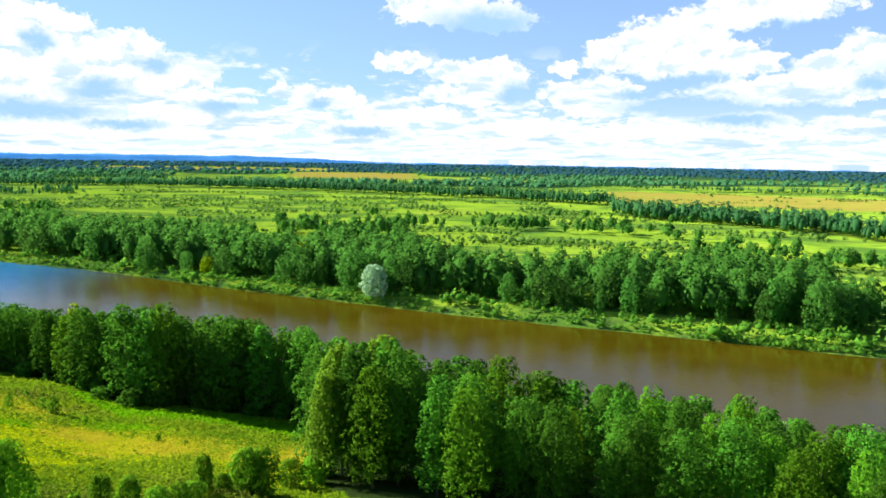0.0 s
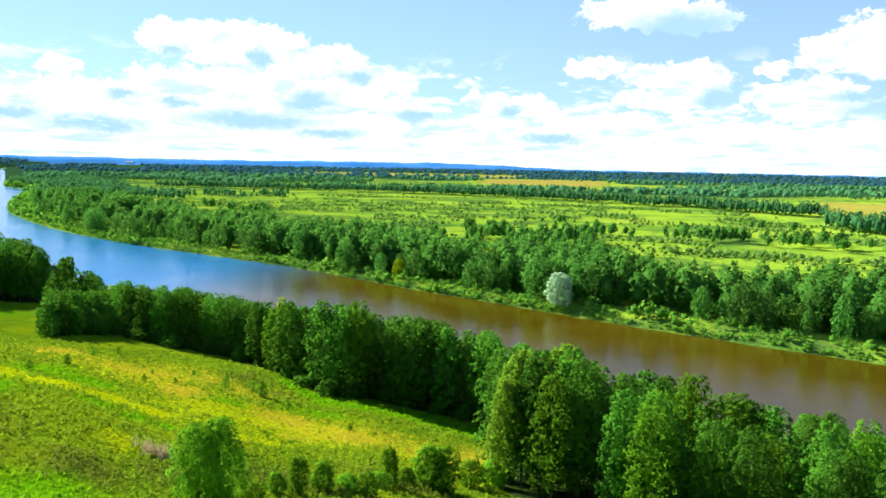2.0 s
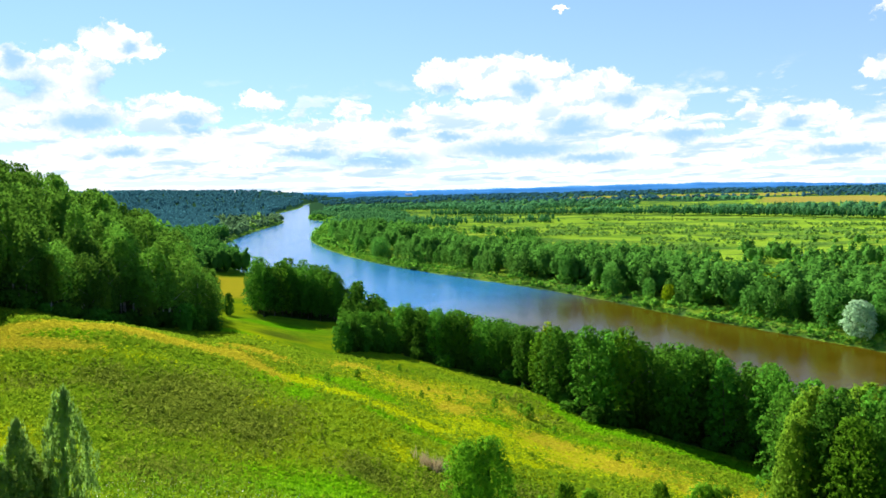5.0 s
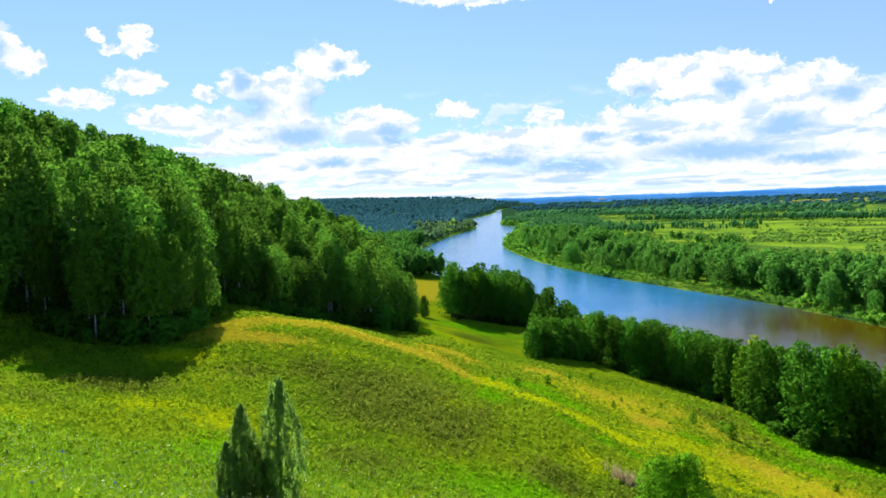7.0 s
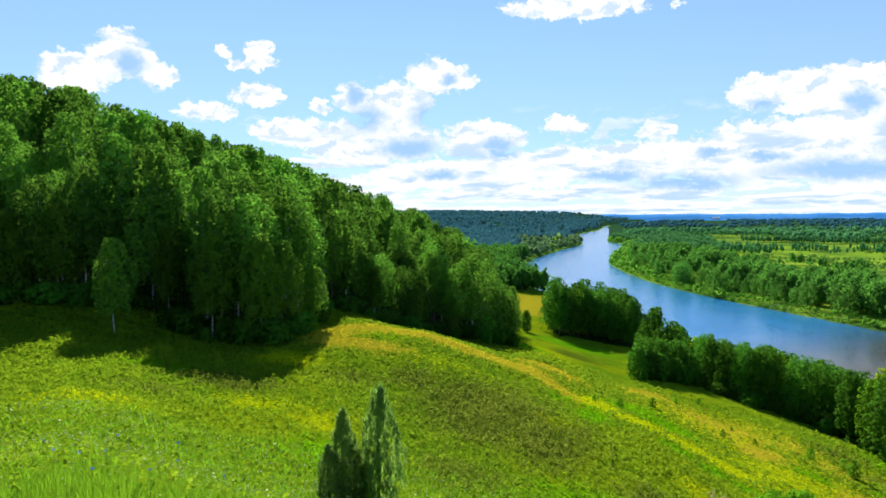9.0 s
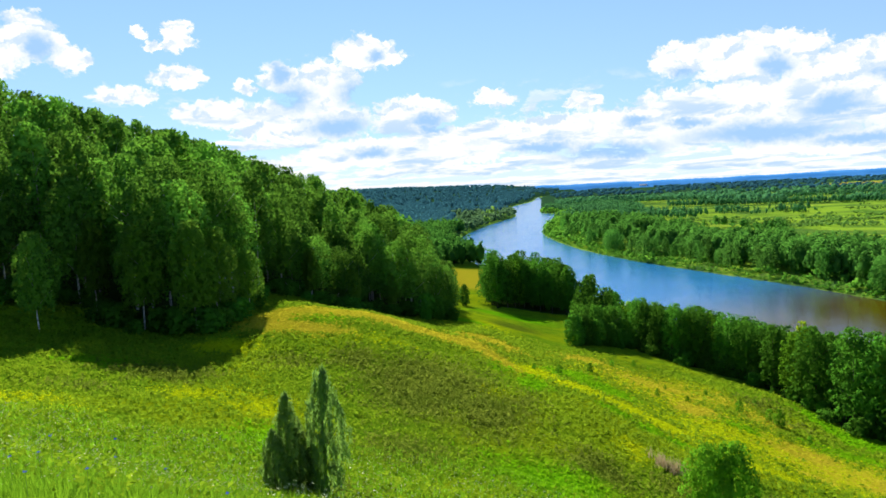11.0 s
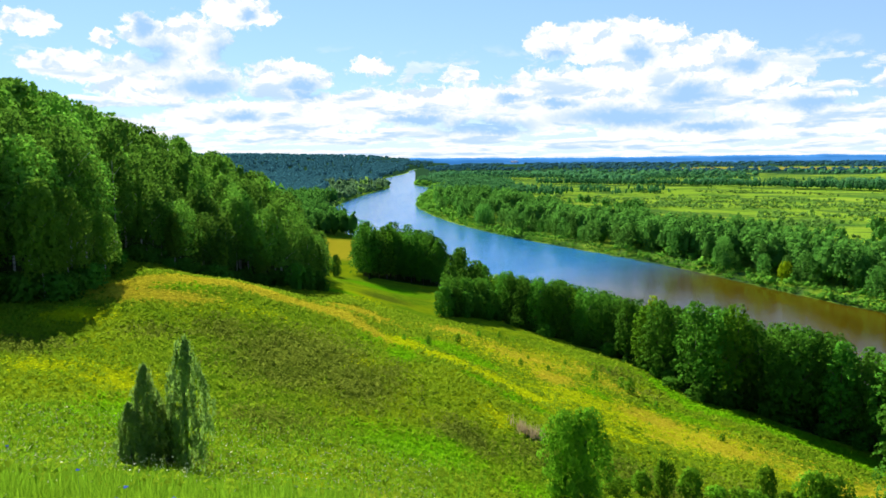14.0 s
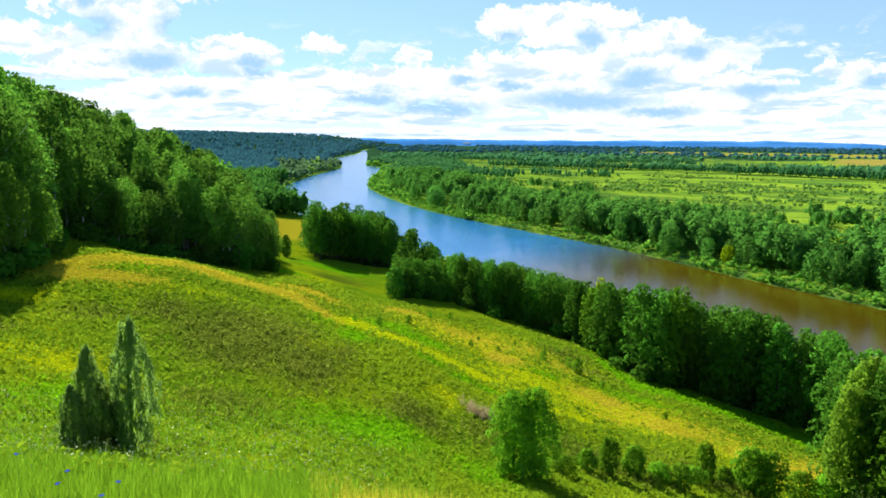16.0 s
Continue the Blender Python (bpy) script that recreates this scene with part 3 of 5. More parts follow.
def build_ground():
    fine = np.concatenate([np.arange(-48, 43, 0.5), np.arange(43, 53, 0.2), np.arange(53, 100, 0.5)])
    coarse = np.arange(100, 312, 4.0)
    azs = np.radians(np.concatenate([fine, coarse]))
    ds = np.concatenate([[0.02, 0.6], np.geomspace(1.5, 400, 130), np.geomspace(408, 4960, 150)])
    A, D = np.meshgrid(azs, ds)
    X, Y = -D * np.sin(A), D * np.cos(A) - 0.9
    Z = land(X.ravel(), Y.ravel())
    n, k = len(azs), len(ds)
    verts = np.column_stack([X.ravel(), Y.ravel(), Z])
    i, j = np.meshgrid(np.arange(k - 1), np.arange(n), indexing="ij")
    j2 = (j + 1) % n
    quads = np.column_stack([(i * n + j).ravel(), (i * n + j2).ravel(), ((i + 1) * n + j2).ravel(), ((i + 1) * n + j).ravel()])[:, ::-1]
    me = mesh_of("ground", verts, quads, grassland, smooth=True)
    x, y = verts[:, 0], verts[:, 1]
    d, a = np.hypot(x, y), np.degrees(np.arctan2(-x, y))
    s, near = from_river(x, y)
    # kinds of cover
    dry, herb_k, fresh, lime = cover_of(a, d)
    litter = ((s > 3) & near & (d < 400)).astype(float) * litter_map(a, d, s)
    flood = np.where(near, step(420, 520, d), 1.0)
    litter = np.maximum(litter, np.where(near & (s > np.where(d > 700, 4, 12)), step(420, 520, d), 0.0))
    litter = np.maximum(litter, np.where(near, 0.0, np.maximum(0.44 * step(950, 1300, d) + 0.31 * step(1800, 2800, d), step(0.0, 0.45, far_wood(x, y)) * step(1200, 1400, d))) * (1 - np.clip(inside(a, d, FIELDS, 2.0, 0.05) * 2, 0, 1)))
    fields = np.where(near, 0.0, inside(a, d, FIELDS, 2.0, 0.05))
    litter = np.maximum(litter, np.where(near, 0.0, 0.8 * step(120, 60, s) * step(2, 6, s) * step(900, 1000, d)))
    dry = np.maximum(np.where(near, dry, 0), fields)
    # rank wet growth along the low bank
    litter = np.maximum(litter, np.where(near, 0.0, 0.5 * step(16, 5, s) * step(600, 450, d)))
    bankside = step(26, 8, s) * (s > 0) * step(420, 250, d)
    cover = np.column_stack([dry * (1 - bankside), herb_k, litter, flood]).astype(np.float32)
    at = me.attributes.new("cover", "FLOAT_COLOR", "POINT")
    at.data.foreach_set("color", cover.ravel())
    swards = np.column_stack([np.where(near, fresh, 0), np.where(near, lime, 0), 0 * dry, 0 * dry + 1]).astype(np.float32)
    me.attributes.new("swards", "FLOAT_COLOR", "POINT").data.foreach_set("color", swards.ravel())
    return tagged(new("ground", me), "hilly summer meadow falling to a river and a wide green flood plain", "ground", kind="structure")


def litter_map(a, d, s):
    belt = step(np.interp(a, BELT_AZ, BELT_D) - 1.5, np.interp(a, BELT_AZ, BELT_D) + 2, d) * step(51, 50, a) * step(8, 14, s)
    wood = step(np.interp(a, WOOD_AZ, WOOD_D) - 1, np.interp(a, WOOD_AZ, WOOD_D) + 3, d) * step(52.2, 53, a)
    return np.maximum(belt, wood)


build_ground()


def build_water():
    c = RIVER_LINE
    t = np.gradient(c[:, :2], axis=0)
    t /= np.linalg.norm(t, axis=1)[:, None]
    nrm = np.column_stack([-t[:, 1], t[:, 0]])
    cols = np.linspace(-1, 1, 7)
    v = [np.column_stack([c[:, :2] + nrm * (q * (c[:, 2] + 7))[:, None], np.zeros(len(c))]) for q in cols]
    n = len(c)
    verts = np.concatenate(v)
    f = [(q * n + i, q * n + i + 1, (q + 1) * n + i + 1, (q + 1) * n + i) for q in range(6) for i in range(n - 1)]
    return tagged(new("river", mesh_of("river", verts, f, river_water, True)), "broad calm brown river reflecting the sky, its upstream blue painted in", "water", kind="structure")


build_water()

# ---- trees ----


def icosphere(level):
    bm = bmesh.new()
    bmesh.ops.create_icosphere(bm, subdivisions=level, radius=1.0)
    v = np.array([p.co[:] for p in bm.verts])
    f = np.array([[q.index for q in p.verts] for p in bm.faces])
    bm.free()
    return v, f


ICO1 = icosphere(1)


def outline(kind, q):
    """Half width of a crown, as a share of its greatest, at the share q of its height."""
    if kind == "broad":
        return math.sin(math.pi * (0.22 + 0.74 * q)) ** 0.6
    if kind == "alder":
        return math.sin(math.pi * (0.28 + 0.67 * q)) ** 0.68
    if kind == "birch":
        return math.sin(math.pi * (0.24 + 0.71 * q)) ** 0.8
    if kind == "bush":
        return math.sin(math.pi * (0.17 + 0.78 * q)) ** 0.8
    return min(1.0, 0.6 + 1.8 * q) * (1 - q ** 2.6) + 0.04


CROWN_FOOT = {"broad": 0.04, "alder": 0.10, "birch": 0.22, "bush": 0.0, "slim": 0.03}
# puffs of foliage in a crown; their least and greatest half width as shares of the crown's; their height over half width
PUFFS = {"alder": (100, 0.16, 0.31, 0.75, 1.05), "broad": (74, 0.17, 0.31, 0.75, 1.0), "birch": (80, 0.17, 0.30, 1.1, 1.8), "bush": (46, 0.24, 0.40, 0.8, 1.2), "slim": (90, 0.17, 0.34, 1.4, 2.4)}


def crown(name, kind, h, w, leaves, size, mat, seed):
    """A crown: puffs of foliage set round a dark middle, each a cap of small leaf clumps, with gaps between."""
    r = np.random.default_rng(seed)
    lo = CROWN_FOOT[kind]
    count, p_lo, p_hi, t_lo, t_hi = PUFFS[kind]
    lean = r.uniform(-0.06, 0.06, 2) * w
    lobes = []
    for i in range(count):
        q = ((i + 0.5) / count) ** 0.9
        side = outline(kind, q)
        ang = i * 2.39996 + r.uniform(-0.5, 0.5)
        # the whole crown is uneven: limbs reach out farther to some sides
        reach = 1 + 0.13 * math.sin(2 * ang + seed) + 0.10 * math.sin(3 * ang + 5 * q + 2 * seed)
        lr = 0.5 * w * r.uniform(p_lo, p_hi) * (0.6 + 0.4 * side)
        tall = lr * r.uniform(t_lo, t_hi)
        off = max(0.0, side * 0.5 * w * reach * (r.uniform(0.7, 1.1) if kind == "slim" else r.uniform(0.86, 1.08)) - lr * 0.75)
        z = h * (lo + (1 - lo) * q)
        lobes.append((math.cos(ang) * off + lean[0] * q, math.sin(ang) * off + lean[1] * q, min(max(z, tall * 0.8), h - tall), lr, tall))
    # dark middle
    rings, seg = 7, 7
    V = []
    for k in range(rings):
        q = k / (rings - 1)
        for g in range(seg):
            rr = max(0.03, outline(kind, min(max(q, 0.04), 0.97)) * w * 0.5 * r.uniform(*(0.06, 0.14))) * (0.3 if k in (0, rings - 1) else 1)
            V.append((math.cos(6.2832 * g / seg) * rr, math.sin(6.2832 * g / seg) * rr, h * (lo + (0.88 - lo) * q)))
    F = []
    for k in range(rings - 1):
        for g in range(seg):
            p, u = k * seg + g, k * seg + (g + 1) % seg
            F += [(p, u, u + seg), (p, u + seg, p + seg)]
    V, F = [np.array(V)], [np.array(F)]
    base = rings * seg
    L = np.array(lobes)
    area = L[:, 3] * (L[:, 3] + L[:, 4])
    pick = r.choice(len(L), leaves, p=area / area.sum())
    n = r.normal(size=(leaves, 3))
    # leaves lie on the outer and upper side of their puff
    away = L[pick, :3] * (1, 1, 0)
    away /= np.maximum(np.linalg.norm(away, axis=1), 0.01)[:, None]
    n += away * 0.8 + (0, 0, 0.75)
    n /= np.linalg.norm(n, axis=1)[:, None]
    rad = np.column_stack([L[pick, 3], L[pick, 3], L[pick, 4]])
    c = L[pick, :3] + n * rad * r.uniform(0.45 if kind in ("bush", "slim") else 0.7, 1.1, (leaves, 1))
    if kind == "birch":  # hanging twigs
        c[:, 2] -= r.uniform(0, 0.07, leaves) * h * (r.random(leaves) < 0.4)
    # a share of the leaves fills the shaded middle between the puffs
    deep = np.flatnonzero(r.random(leaves) < (0.12 if kind == "slim" else 0.28))
    q = r.uniform(0.03, 0.9, len(deep))
    ang = r.uniform(0, 6.2832, len(deep))
    rho = np.array([outline(kind, k) for k in q]) * 0.5 * w * r.uniform(0.35, 0.78, len(deep))
    c[deep] = np.column_stack([np.cos(ang) * rho, np.sin(ang) * rho, h * (lo + (1 - lo) * q)])
    n[deep] = np.column_stack([np.cos(ang), np.sin(ang), np.full(len(deep), 0.1)])
    nn = n + r.normal(size=(leaves, 3)) * 0.45
    nn /= np.linalg.norm(nn, axis=1)[:, None]
    t = np.cross(nn, r.normal(size=(leaves, 3)))
    if kind == "slim":  # upright twigs
        t = r.normal(size=(leaves, 3)) * 0.35 + (0, 0, 1)
    t /= np.linalg.norm(t, axis=1)[:, None]
    b = np.cross(nn, t) * (0.5 if kind == "slim" else 1.0)
    sz = size * r.uniform(0.55, 1.4, (leaves, 1))
    sz[deep] *= 1.25
    p0, p1, p2 = c + t * sz, c + (-0.55 * t + 0.75 * b) * sz, c + (-0.6 * t - 0.7 * b) * sz
    V.append(np.stack([p0, p1, p2], 1).reshape(-1, 3))
    F.append(base + np.arange(leaves * 3).reshape(-1, 3))
    v = np.concatenate(V)
    v[:, 2] = np.maximum(v[:, 2], 0.02)
    # leaves shade with the roundness of their puff and of the whole crown
    axis = np.column_stack([v[:, 0] / (0.5 * w), v[:, 1] / (0.5 * w), 0.8 * (v[:, 2] / h - 0.45)])
    lift = axis * 0.3
    lift[base:] += np.repeat(n, 3, 0) + np.repeat(r.normal(size=(leaves, 3)), 3, 0) * 0.2
    return mesh_of(name, v, np.concatenate(F), mat, normals=lift)


def trunk(name, h, rad, mat, seed, limbs=3):
    """A tapered, slightly crooked trunk with limbs."""
    r = np.random.default_rng(seed)
    V, F, base = [], [], 0

    def tube(p0, p1, r0, r1, bend):
        nonlocal base
        p0, p1 = np.array(p0, float), np.array(p1, float)
        k, m = 4, 5
        axis = (p1 - p0) / np.linalg.norm(p1 - p0)
        side = np.cross(axis, (0.3, 0.9, 0.2))
        side /= np.linalg.norm(side)
        up = np.cross(axis, side)
        for i in range(k):
            u = i / (k - 1)
            mid = p0 + (p1 - p0) * u + side * bend * math.sin(u * math.pi)
            rr = r0 + (r1 - r0) * u
            for j in range(m):
                g = 2 * math.pi * j / m
                V.append(mid + (side * math.cos(g) + up * math.sin(g)) * rr)
        for i in range(k - 1):
            for j in range(m):
                F.append((base + i * m + j, base + i * m + (j + 1) % m, base + (i + 1) * m + (j + 1) % m, base + (i + 1) * m + j))
        base += k * m

    tube((0, 0, -0.5), (r.uniform(-.3, .3), r.uniform(-.3, .3), h * 0.85), rad, rad * 0.2, r.uniform(-.2, .2))
    for i in range(limbs):
        z = h * (0.25 + 0.5 * i / limbs)
        g = i * 2.4
        ln = h * r.uniform(0.14, 0.22)
        tube((0, 0, z), (math.cos(g) * ln, math.sin(g) * ln, z + ln * 0.9), rad * 0.4, rad * 0.1, 0.1)
    return mesh_of(name, V, F, mat, True)


def tree(kind_name, crown_me, trunk_me, label, category="tree", group=""):
    """One tree: an empty at its foot with a trunk and a crown."""
    e = new(kind_name)
    e.empty_display_size = 0.5
    part("trunk", trunk_me, e)
    part("crown", crown_me, e)
    return tagged(e, label, category, group)


class Stand:
    """A kind of tree in several builds, to be planted as single things."""

    def __init__(self, name, label, group, builds, category="tree"):
        self.name, self.label, self.group, self.builds, self.category = name, label, group, builds, category
        self.first = {}

    def plant(self, x, y, h, which, turn, wide=1.0, z=None):
        base, crown_me, trunk_me = self.builds[which % len(self.builds)]
        z = land_at(x, y) if z is None else z
        s = h / base
        m = Matrix.Translation((x, y, z - 0.15)) @ Matrix.Rotation(turn, 4, "Z")
        if which not in self.first:
            ob = tree(self.name, crown_me, trunk_me, self.label, self.category, self.group)
            ob.scale = (s * wide, s * wide, s)
            ob.matrix_basis = m @ Matrix.Diagonal((s * wide, s * wide, s, 1))
            self.first[which] = ob
        else:
            src = self.first[which]
            ob = copy_thing(src, m)
            ob.scale = (s * wide, s * wide, s)
        return ob


def builds(kind, count, h, w, leaves, size, mat, bark, rad, seed):
    return [(h, crown("crown", kind, h, w * (0.9 + 0.12 * i), leaves, size, mat, seed + i), trunk("trunk", h, rad, bark, seed + 50 + i)) for i in range(count)]


alders = Stand("alder_tree", "dense dark green alder tree in the wood along the river bank", "riverside wood",
               builds("alder", 5, 17.0, 7.0, 2900, 0.25, leaf_alder, bark_grey, 0.22, 10))
birches = Stand("birch_tree", "tall green birch tree with hanging twigs in the hillside wood", "hillside wood",
                builds("birch", 6, 18.0, 6.8, 2900, 0.25, leaf_birch, bark_birch, 0.17, 30))
alders_back = Stand("alder_tree", "dense dark green alder tree deep in the riverside wood", "riverside wood",
                    builds("alder", 3, 17.0, 8.2, 1000, 0.48, leaf_alder, bark_grey, 0.22, 15))
birches_back = Stand("birch_tree", "tall green birch tree deep in the hillside wood", "hillside wood",
                     builds("birch", 4, 18.0, 7.2, 1300, 0.42, leaf_birch, bark_birch, 0.17, 36))
alders_near = Stand("alder_tree", "round-topped green alder tree at the edge of the riverside wood", "riverside wood",
                    builds("alder", 2, 17.0, 8.0, 4000, 0.20, leaf_alder, bark_grey, 0.22, 260) + builds("alder", 2, 17.0, 7.6, 4000, 0.20, leaf_alder_light, bark_grey, 0.22, 270))
alders_mid = Stand("alder_tree", "dense green alder tree in the depth of the riverside wood", "riverside wood",
                   builds("alder", 4, 17.0, 7.0, 2100, 0.27, leaf_alder, bark_grey, 0.22, 240))
alders_light = Stand("alder_tree", "fresh green alder tree in the wood along the river bank", "riverside wood",
                     builds("alder", 4, 17.0, 6.6, 2700, 0.25, leaf_alder_light, bark_grey, 0.22, 200))
bank_trees = Stand("bank_tree", "round green tree at the far water edge", "trees on the far bank",
                   builds("broad", 5, 14.0, 8.4, 1600, 0.34, leaf_far, bark_grey, 0.22, 60))
shrubs = Stand("shrub", "bright green leafy shrub on the meadow slope", "meadow shrubs",
               builds("bush", 3, 4.0, 3.6, 1500, 0.16, leaf_shrub, bark_grey, 0.05, 80), "bush")


def scatter(x0, x1, y0, y1, gap, r):
    """Jittered grid points."""
    gx, gy = np.meshgrid(np.arange(x0, x1, gap), np.arange(y0, y1, gap))
    p = np.column_stack([gx.ravel(), gy.ravel()]) + r.uniform(-0.42, 0.42, (gx.size, 2)) * gap
    return p[:, 0], p[:, 1]


def polar(x, y):
    return np.degrees(np.arctan2(-x, y)), np.hypot(x, y)


# wood along the near bank; its tops fall away along the bank
TOP_AZ = (-48, -32, -28, -18.5, -9.9, -3, 3.7, 8.2, 12.5, 17.3, 21.4, 22.7, 27.3, 35.2, 38.8, 43.3, 47, 50, 52)
TOP_EL = (-18, -17.5, -17.2, -16.7, -16.4, -15, -14.2, -13.3, -12.8, -12, -11, -11, -11, -9.4, -8.9, -6.6, -5.1, -5.0, -5.0)
r = np.random.default_rng(3)
for gap, lo_deep, hi_deep in ((4.5, 1.0, 13.0), (6.4, 13.0, 56.0)):
    x, y = scatter(-460, 160, 30, 420, gap, r)
    a, d = polar(x, y)
    s, near = from_river(x, y)
    deep = d - np.interp(a, BELT_AZ, BELT_D)
    ok = near & (s > 4) & (a > -44) & (a < 49.9) & (deep > lo_deep) & (deep < hi_deep)
    ok &= (deep < 24) | (r.random(len(x)) < 0.62)
    z = land(x, y)
    top = 50 + d * np.tan(np.radians(np.interp(a, TOP_AZ, TOP_EL)))
    for xi, yi, zi, ti, deep_i, ai in zip(x[ok], y[ok], z[ok], top[ok], deep[ok], a[ok]):
        low_clump = 9.5 if 38.8 < ai < 43.3 and deep_i < 20 else 99
        h = min(r.uniform(15.5, 21.0), (ti - zi) * r.uniform(0.93, 1.06) + 2.0 * float(step(37, 43, ai)), low_clump)
        if h > 4:
            fresh = r.random() < 0.12 + 0.6 * float(step(12, 2, ai))
            back = deep_i >= 13
            if back:
                h *= r.uniform(0.82, 1.0)
            elif ai < 9.5:  # the edge steps up from low outer trees
                h *= r.uniform(0.66, 0.82) + 0.018 * deep_i
            kind = (alders_mid if ai < 14 and deep_i < 40 else alders_back) if back else alders_near if ai < 9.5 else alders_light if fresh else alders
            kind.plant(xi, yi, h, int(r.integers(3 if back else 4)), r.uniform(0, 6.28), r.uniform(0.85, 1.12) * max(1.0, 12 / h))

# wood on the hill; its tops climb with the slope
CREST_AZ = (53.0, 54.0, 55.1, 57.3, 59.1, 61.7, 65.1, 67.6, 70.9, 74.5, 78.3, 81.9, 84.6, 90.0, 105.0)
CREST_EL = (-5.6, -5.2, -2.9, -0.9, -0.2, 1.1, 2.5, 3.4, 4.7, 5.9, 7.0, 7.9, 9.1, 9.6, 9.8)
r = np.random.default_rng(4)
x, y = scatter(-330, -90, -30, 260, 6.8, r)
a, d = polar(x, y)
s, near = from_river(x, y)
front = np.interp(a, WOOD_AZ, WOOD_D)
ok = near & (a > 52.6) & (a < 102) & (d > front + 1) & (d < front + 125) & ((d < front + 30) | (r.random(len(x)) < 0.5))
for xi, yi, ai, di, fi in zip(x[ok], y[ok], a[ok], d[ok], front[ok]):
    room = 50 + di * math.tan(radians(float(np.interp(ai, CREST_AZ, CREST_EL)))) - land_at(xi, yi)
    h = min(r.uniform(16, 23) * (0.62 if ai < 55 else 1.0) * (0.85 if di < fi + 6 and not 67 < ai < 80 else 1), room * r.uniform(0.98, 1.08))
    if h > 5:
        near_row = di < fi + 30
        (birches if near_row else birches_back).plant(xi, yi, h, int(r.integers(6 if near_row else 4)), r.uniform(0, 6.28), r.uniform(0.85, 1.15))

# first rows on the far bank
r = np.random.default_rng(5)
x, y = scatter(-620, 260, 120, 640, 7.0, r)
a, d = polar(x, y)
s, near = from_river(x, y)
gap = 7.0 + 6.5 * step(8, -8, a) + 5 * bumps(x, y, 22.0)
ok = ~near & (s > np.maximum(gap, 2.5)) & (s < gap + 15) & (a > -36) & (a < 44) & (r.random(len(x)) < 0.9 - 0.55 * step(26, 34, a))
for xi, yi in zip(x[ok], y[ok]):
    bank_trees.plant(xi, yi, r.uniform(7, 16), int(r.integers(5)), r.uniform(0, 6.28), r.uniform(0.7, 1.0))


# ---- woods and scrub beyond, as cover ----


def wood(name, pts, heights, widths, leaves, mat, label, category="wood", seed=1, core=1.0, leaf=0.20, up=0.3):
    """Many far trees in one sheet: each a lumpy core under loose leaf clumps."""
    r = np.random.default_rng(seed)
    n = len(pts)
    iv, jf = ICO1
    jit = 1 + r.uniform(-0.35, 0.2, (n, len(iv), 1))
    h, w = np.asarray(heights)[:, None], np.asarray(widths)[:, None]
    scale = np.stack([w * 0.38, w * 0.38, h * 0.44], 2)
    mid = np.column_stack([pts[:, 0], pts[:, 1], pts[:, 2] + h[:, 0] * 0.5])[:, None, :]
    full = iv * np.column_stack([np.where(iv[:, 2] < 0, 0.92 / np.maximum(np.hypot(iv[:, 0], iv[:, 1]), 0.6), 1.0)] * 2 + [np.ones(len(iv))])
    V = [(full[None] * jit * scale * core + mid).reshape(-1, 3)]
    F = [(jf[None] + (np.arange(n) * len(iv))[:, None, None]).reshape(-1, 3)]
    if leaves:
        nrm = r.normal(size=(n, leaves, 3))
        nrm /= np.linalg.norm(nrm, axis=2)[..., None]
        nrm[..., 2] = np.where(nrm[..., 2] < -0.4, -nrm[..., 2], nrm[..., 2])
        c = mid + nrm * scale * r.uniform(0.75, 1.3, (n, leaves, 1))
        pinch = 1 - 0.45 * np.clip(nrm[..., 2:], 0, 1) ** 2
        pinch = np.where(nrm[..., 2:] < 0, 1.12, pinch)
        c = mid + (c - mid) * np.concatenate([pinch, pinch, np.ones_like(pinch)], 2)
        nn = nrm + r.normal(size=nrm.shape) * 0.5
        nn /= np.linalg.norm(nn, axis=2)[..., None]
        t = np.cross(nn, r.normal(size=nrm.shape))
        t /= np.linalg.norm(t, axis=2)[..., None]
        b = np.cross(nn, t)
        sz = (w * leaf)[:, :, None] * r.uniform(0.6, 1.3, (n, leaves, 1))
        tri = np.stack([c + t * sz, c + (-0.55 * t + 0.8 * b) * sz, c + (-0.6 * t - 0.7 * b) * sz], 2)
        V.append(tri.reshape(-1, 3))
        F.append(n * len(iv) + np.arange(n * leaves * 3).reshape(-1, 3))
    lift = [np.broadcast_to(iv[None], (n, len(iv), 3)).reshape(-1, 3)]
    if leaves:
        lift.append(np.repeat((nrm + r.normal(size=nrm.shape) * 0.14).reshape(-1, 3), 3, 0))
    return tagged(new(name, mesh_of(name, np.concatenate(V), np.concatenate(F), mat, normals=np.concatenate(lift) + (0, 0, up))), label, category, kind="stuff")


def ground_pts(x, y):
    return np.column_stack([x, y, land(x, y)])


r = np.random.default_rng(11)
x, y = scatter(-640, 300, 120, 680, 5.4, r)
a, d = polar(x, y)
s, near = from_river(x, y)
depth = np.interp(a, [-40, -32, -26, -22, -14, -5, 0, 4, 10, 20, 27, 33, 38, 44], [30, 30, 68, 92, 55, 33, 56, 88, 62, 56, 74, 70, 55, 45]) * (1 + 0.2 * bumps(x, y, 30.0))
ok = ~near & (s > 12 + 6 * step(8, -8, a) + 10 * step(27, 36, a)) & (s < depth + 40 * step(32, 38, a)) & (a > -42) & (a < 45)
ok &= (bumps(x, y, 16.0, 2.0) > -1.2 + 1.2 * step(28, 37, a)) & (r.random(len(x)) < 1 - 0.3 * step(35, 41, a))
h = r.uniform(11, 17.5, ok.sum())
wood("riparian_wood", ground_pts(x[ok], y[ok]), h, h * r.uniform(0.48, 0.70, ok.sum()), 160, leaf_far, "deep green deciduous wood behind the far bank", seed=2, core=0.78, leaf=0.085)

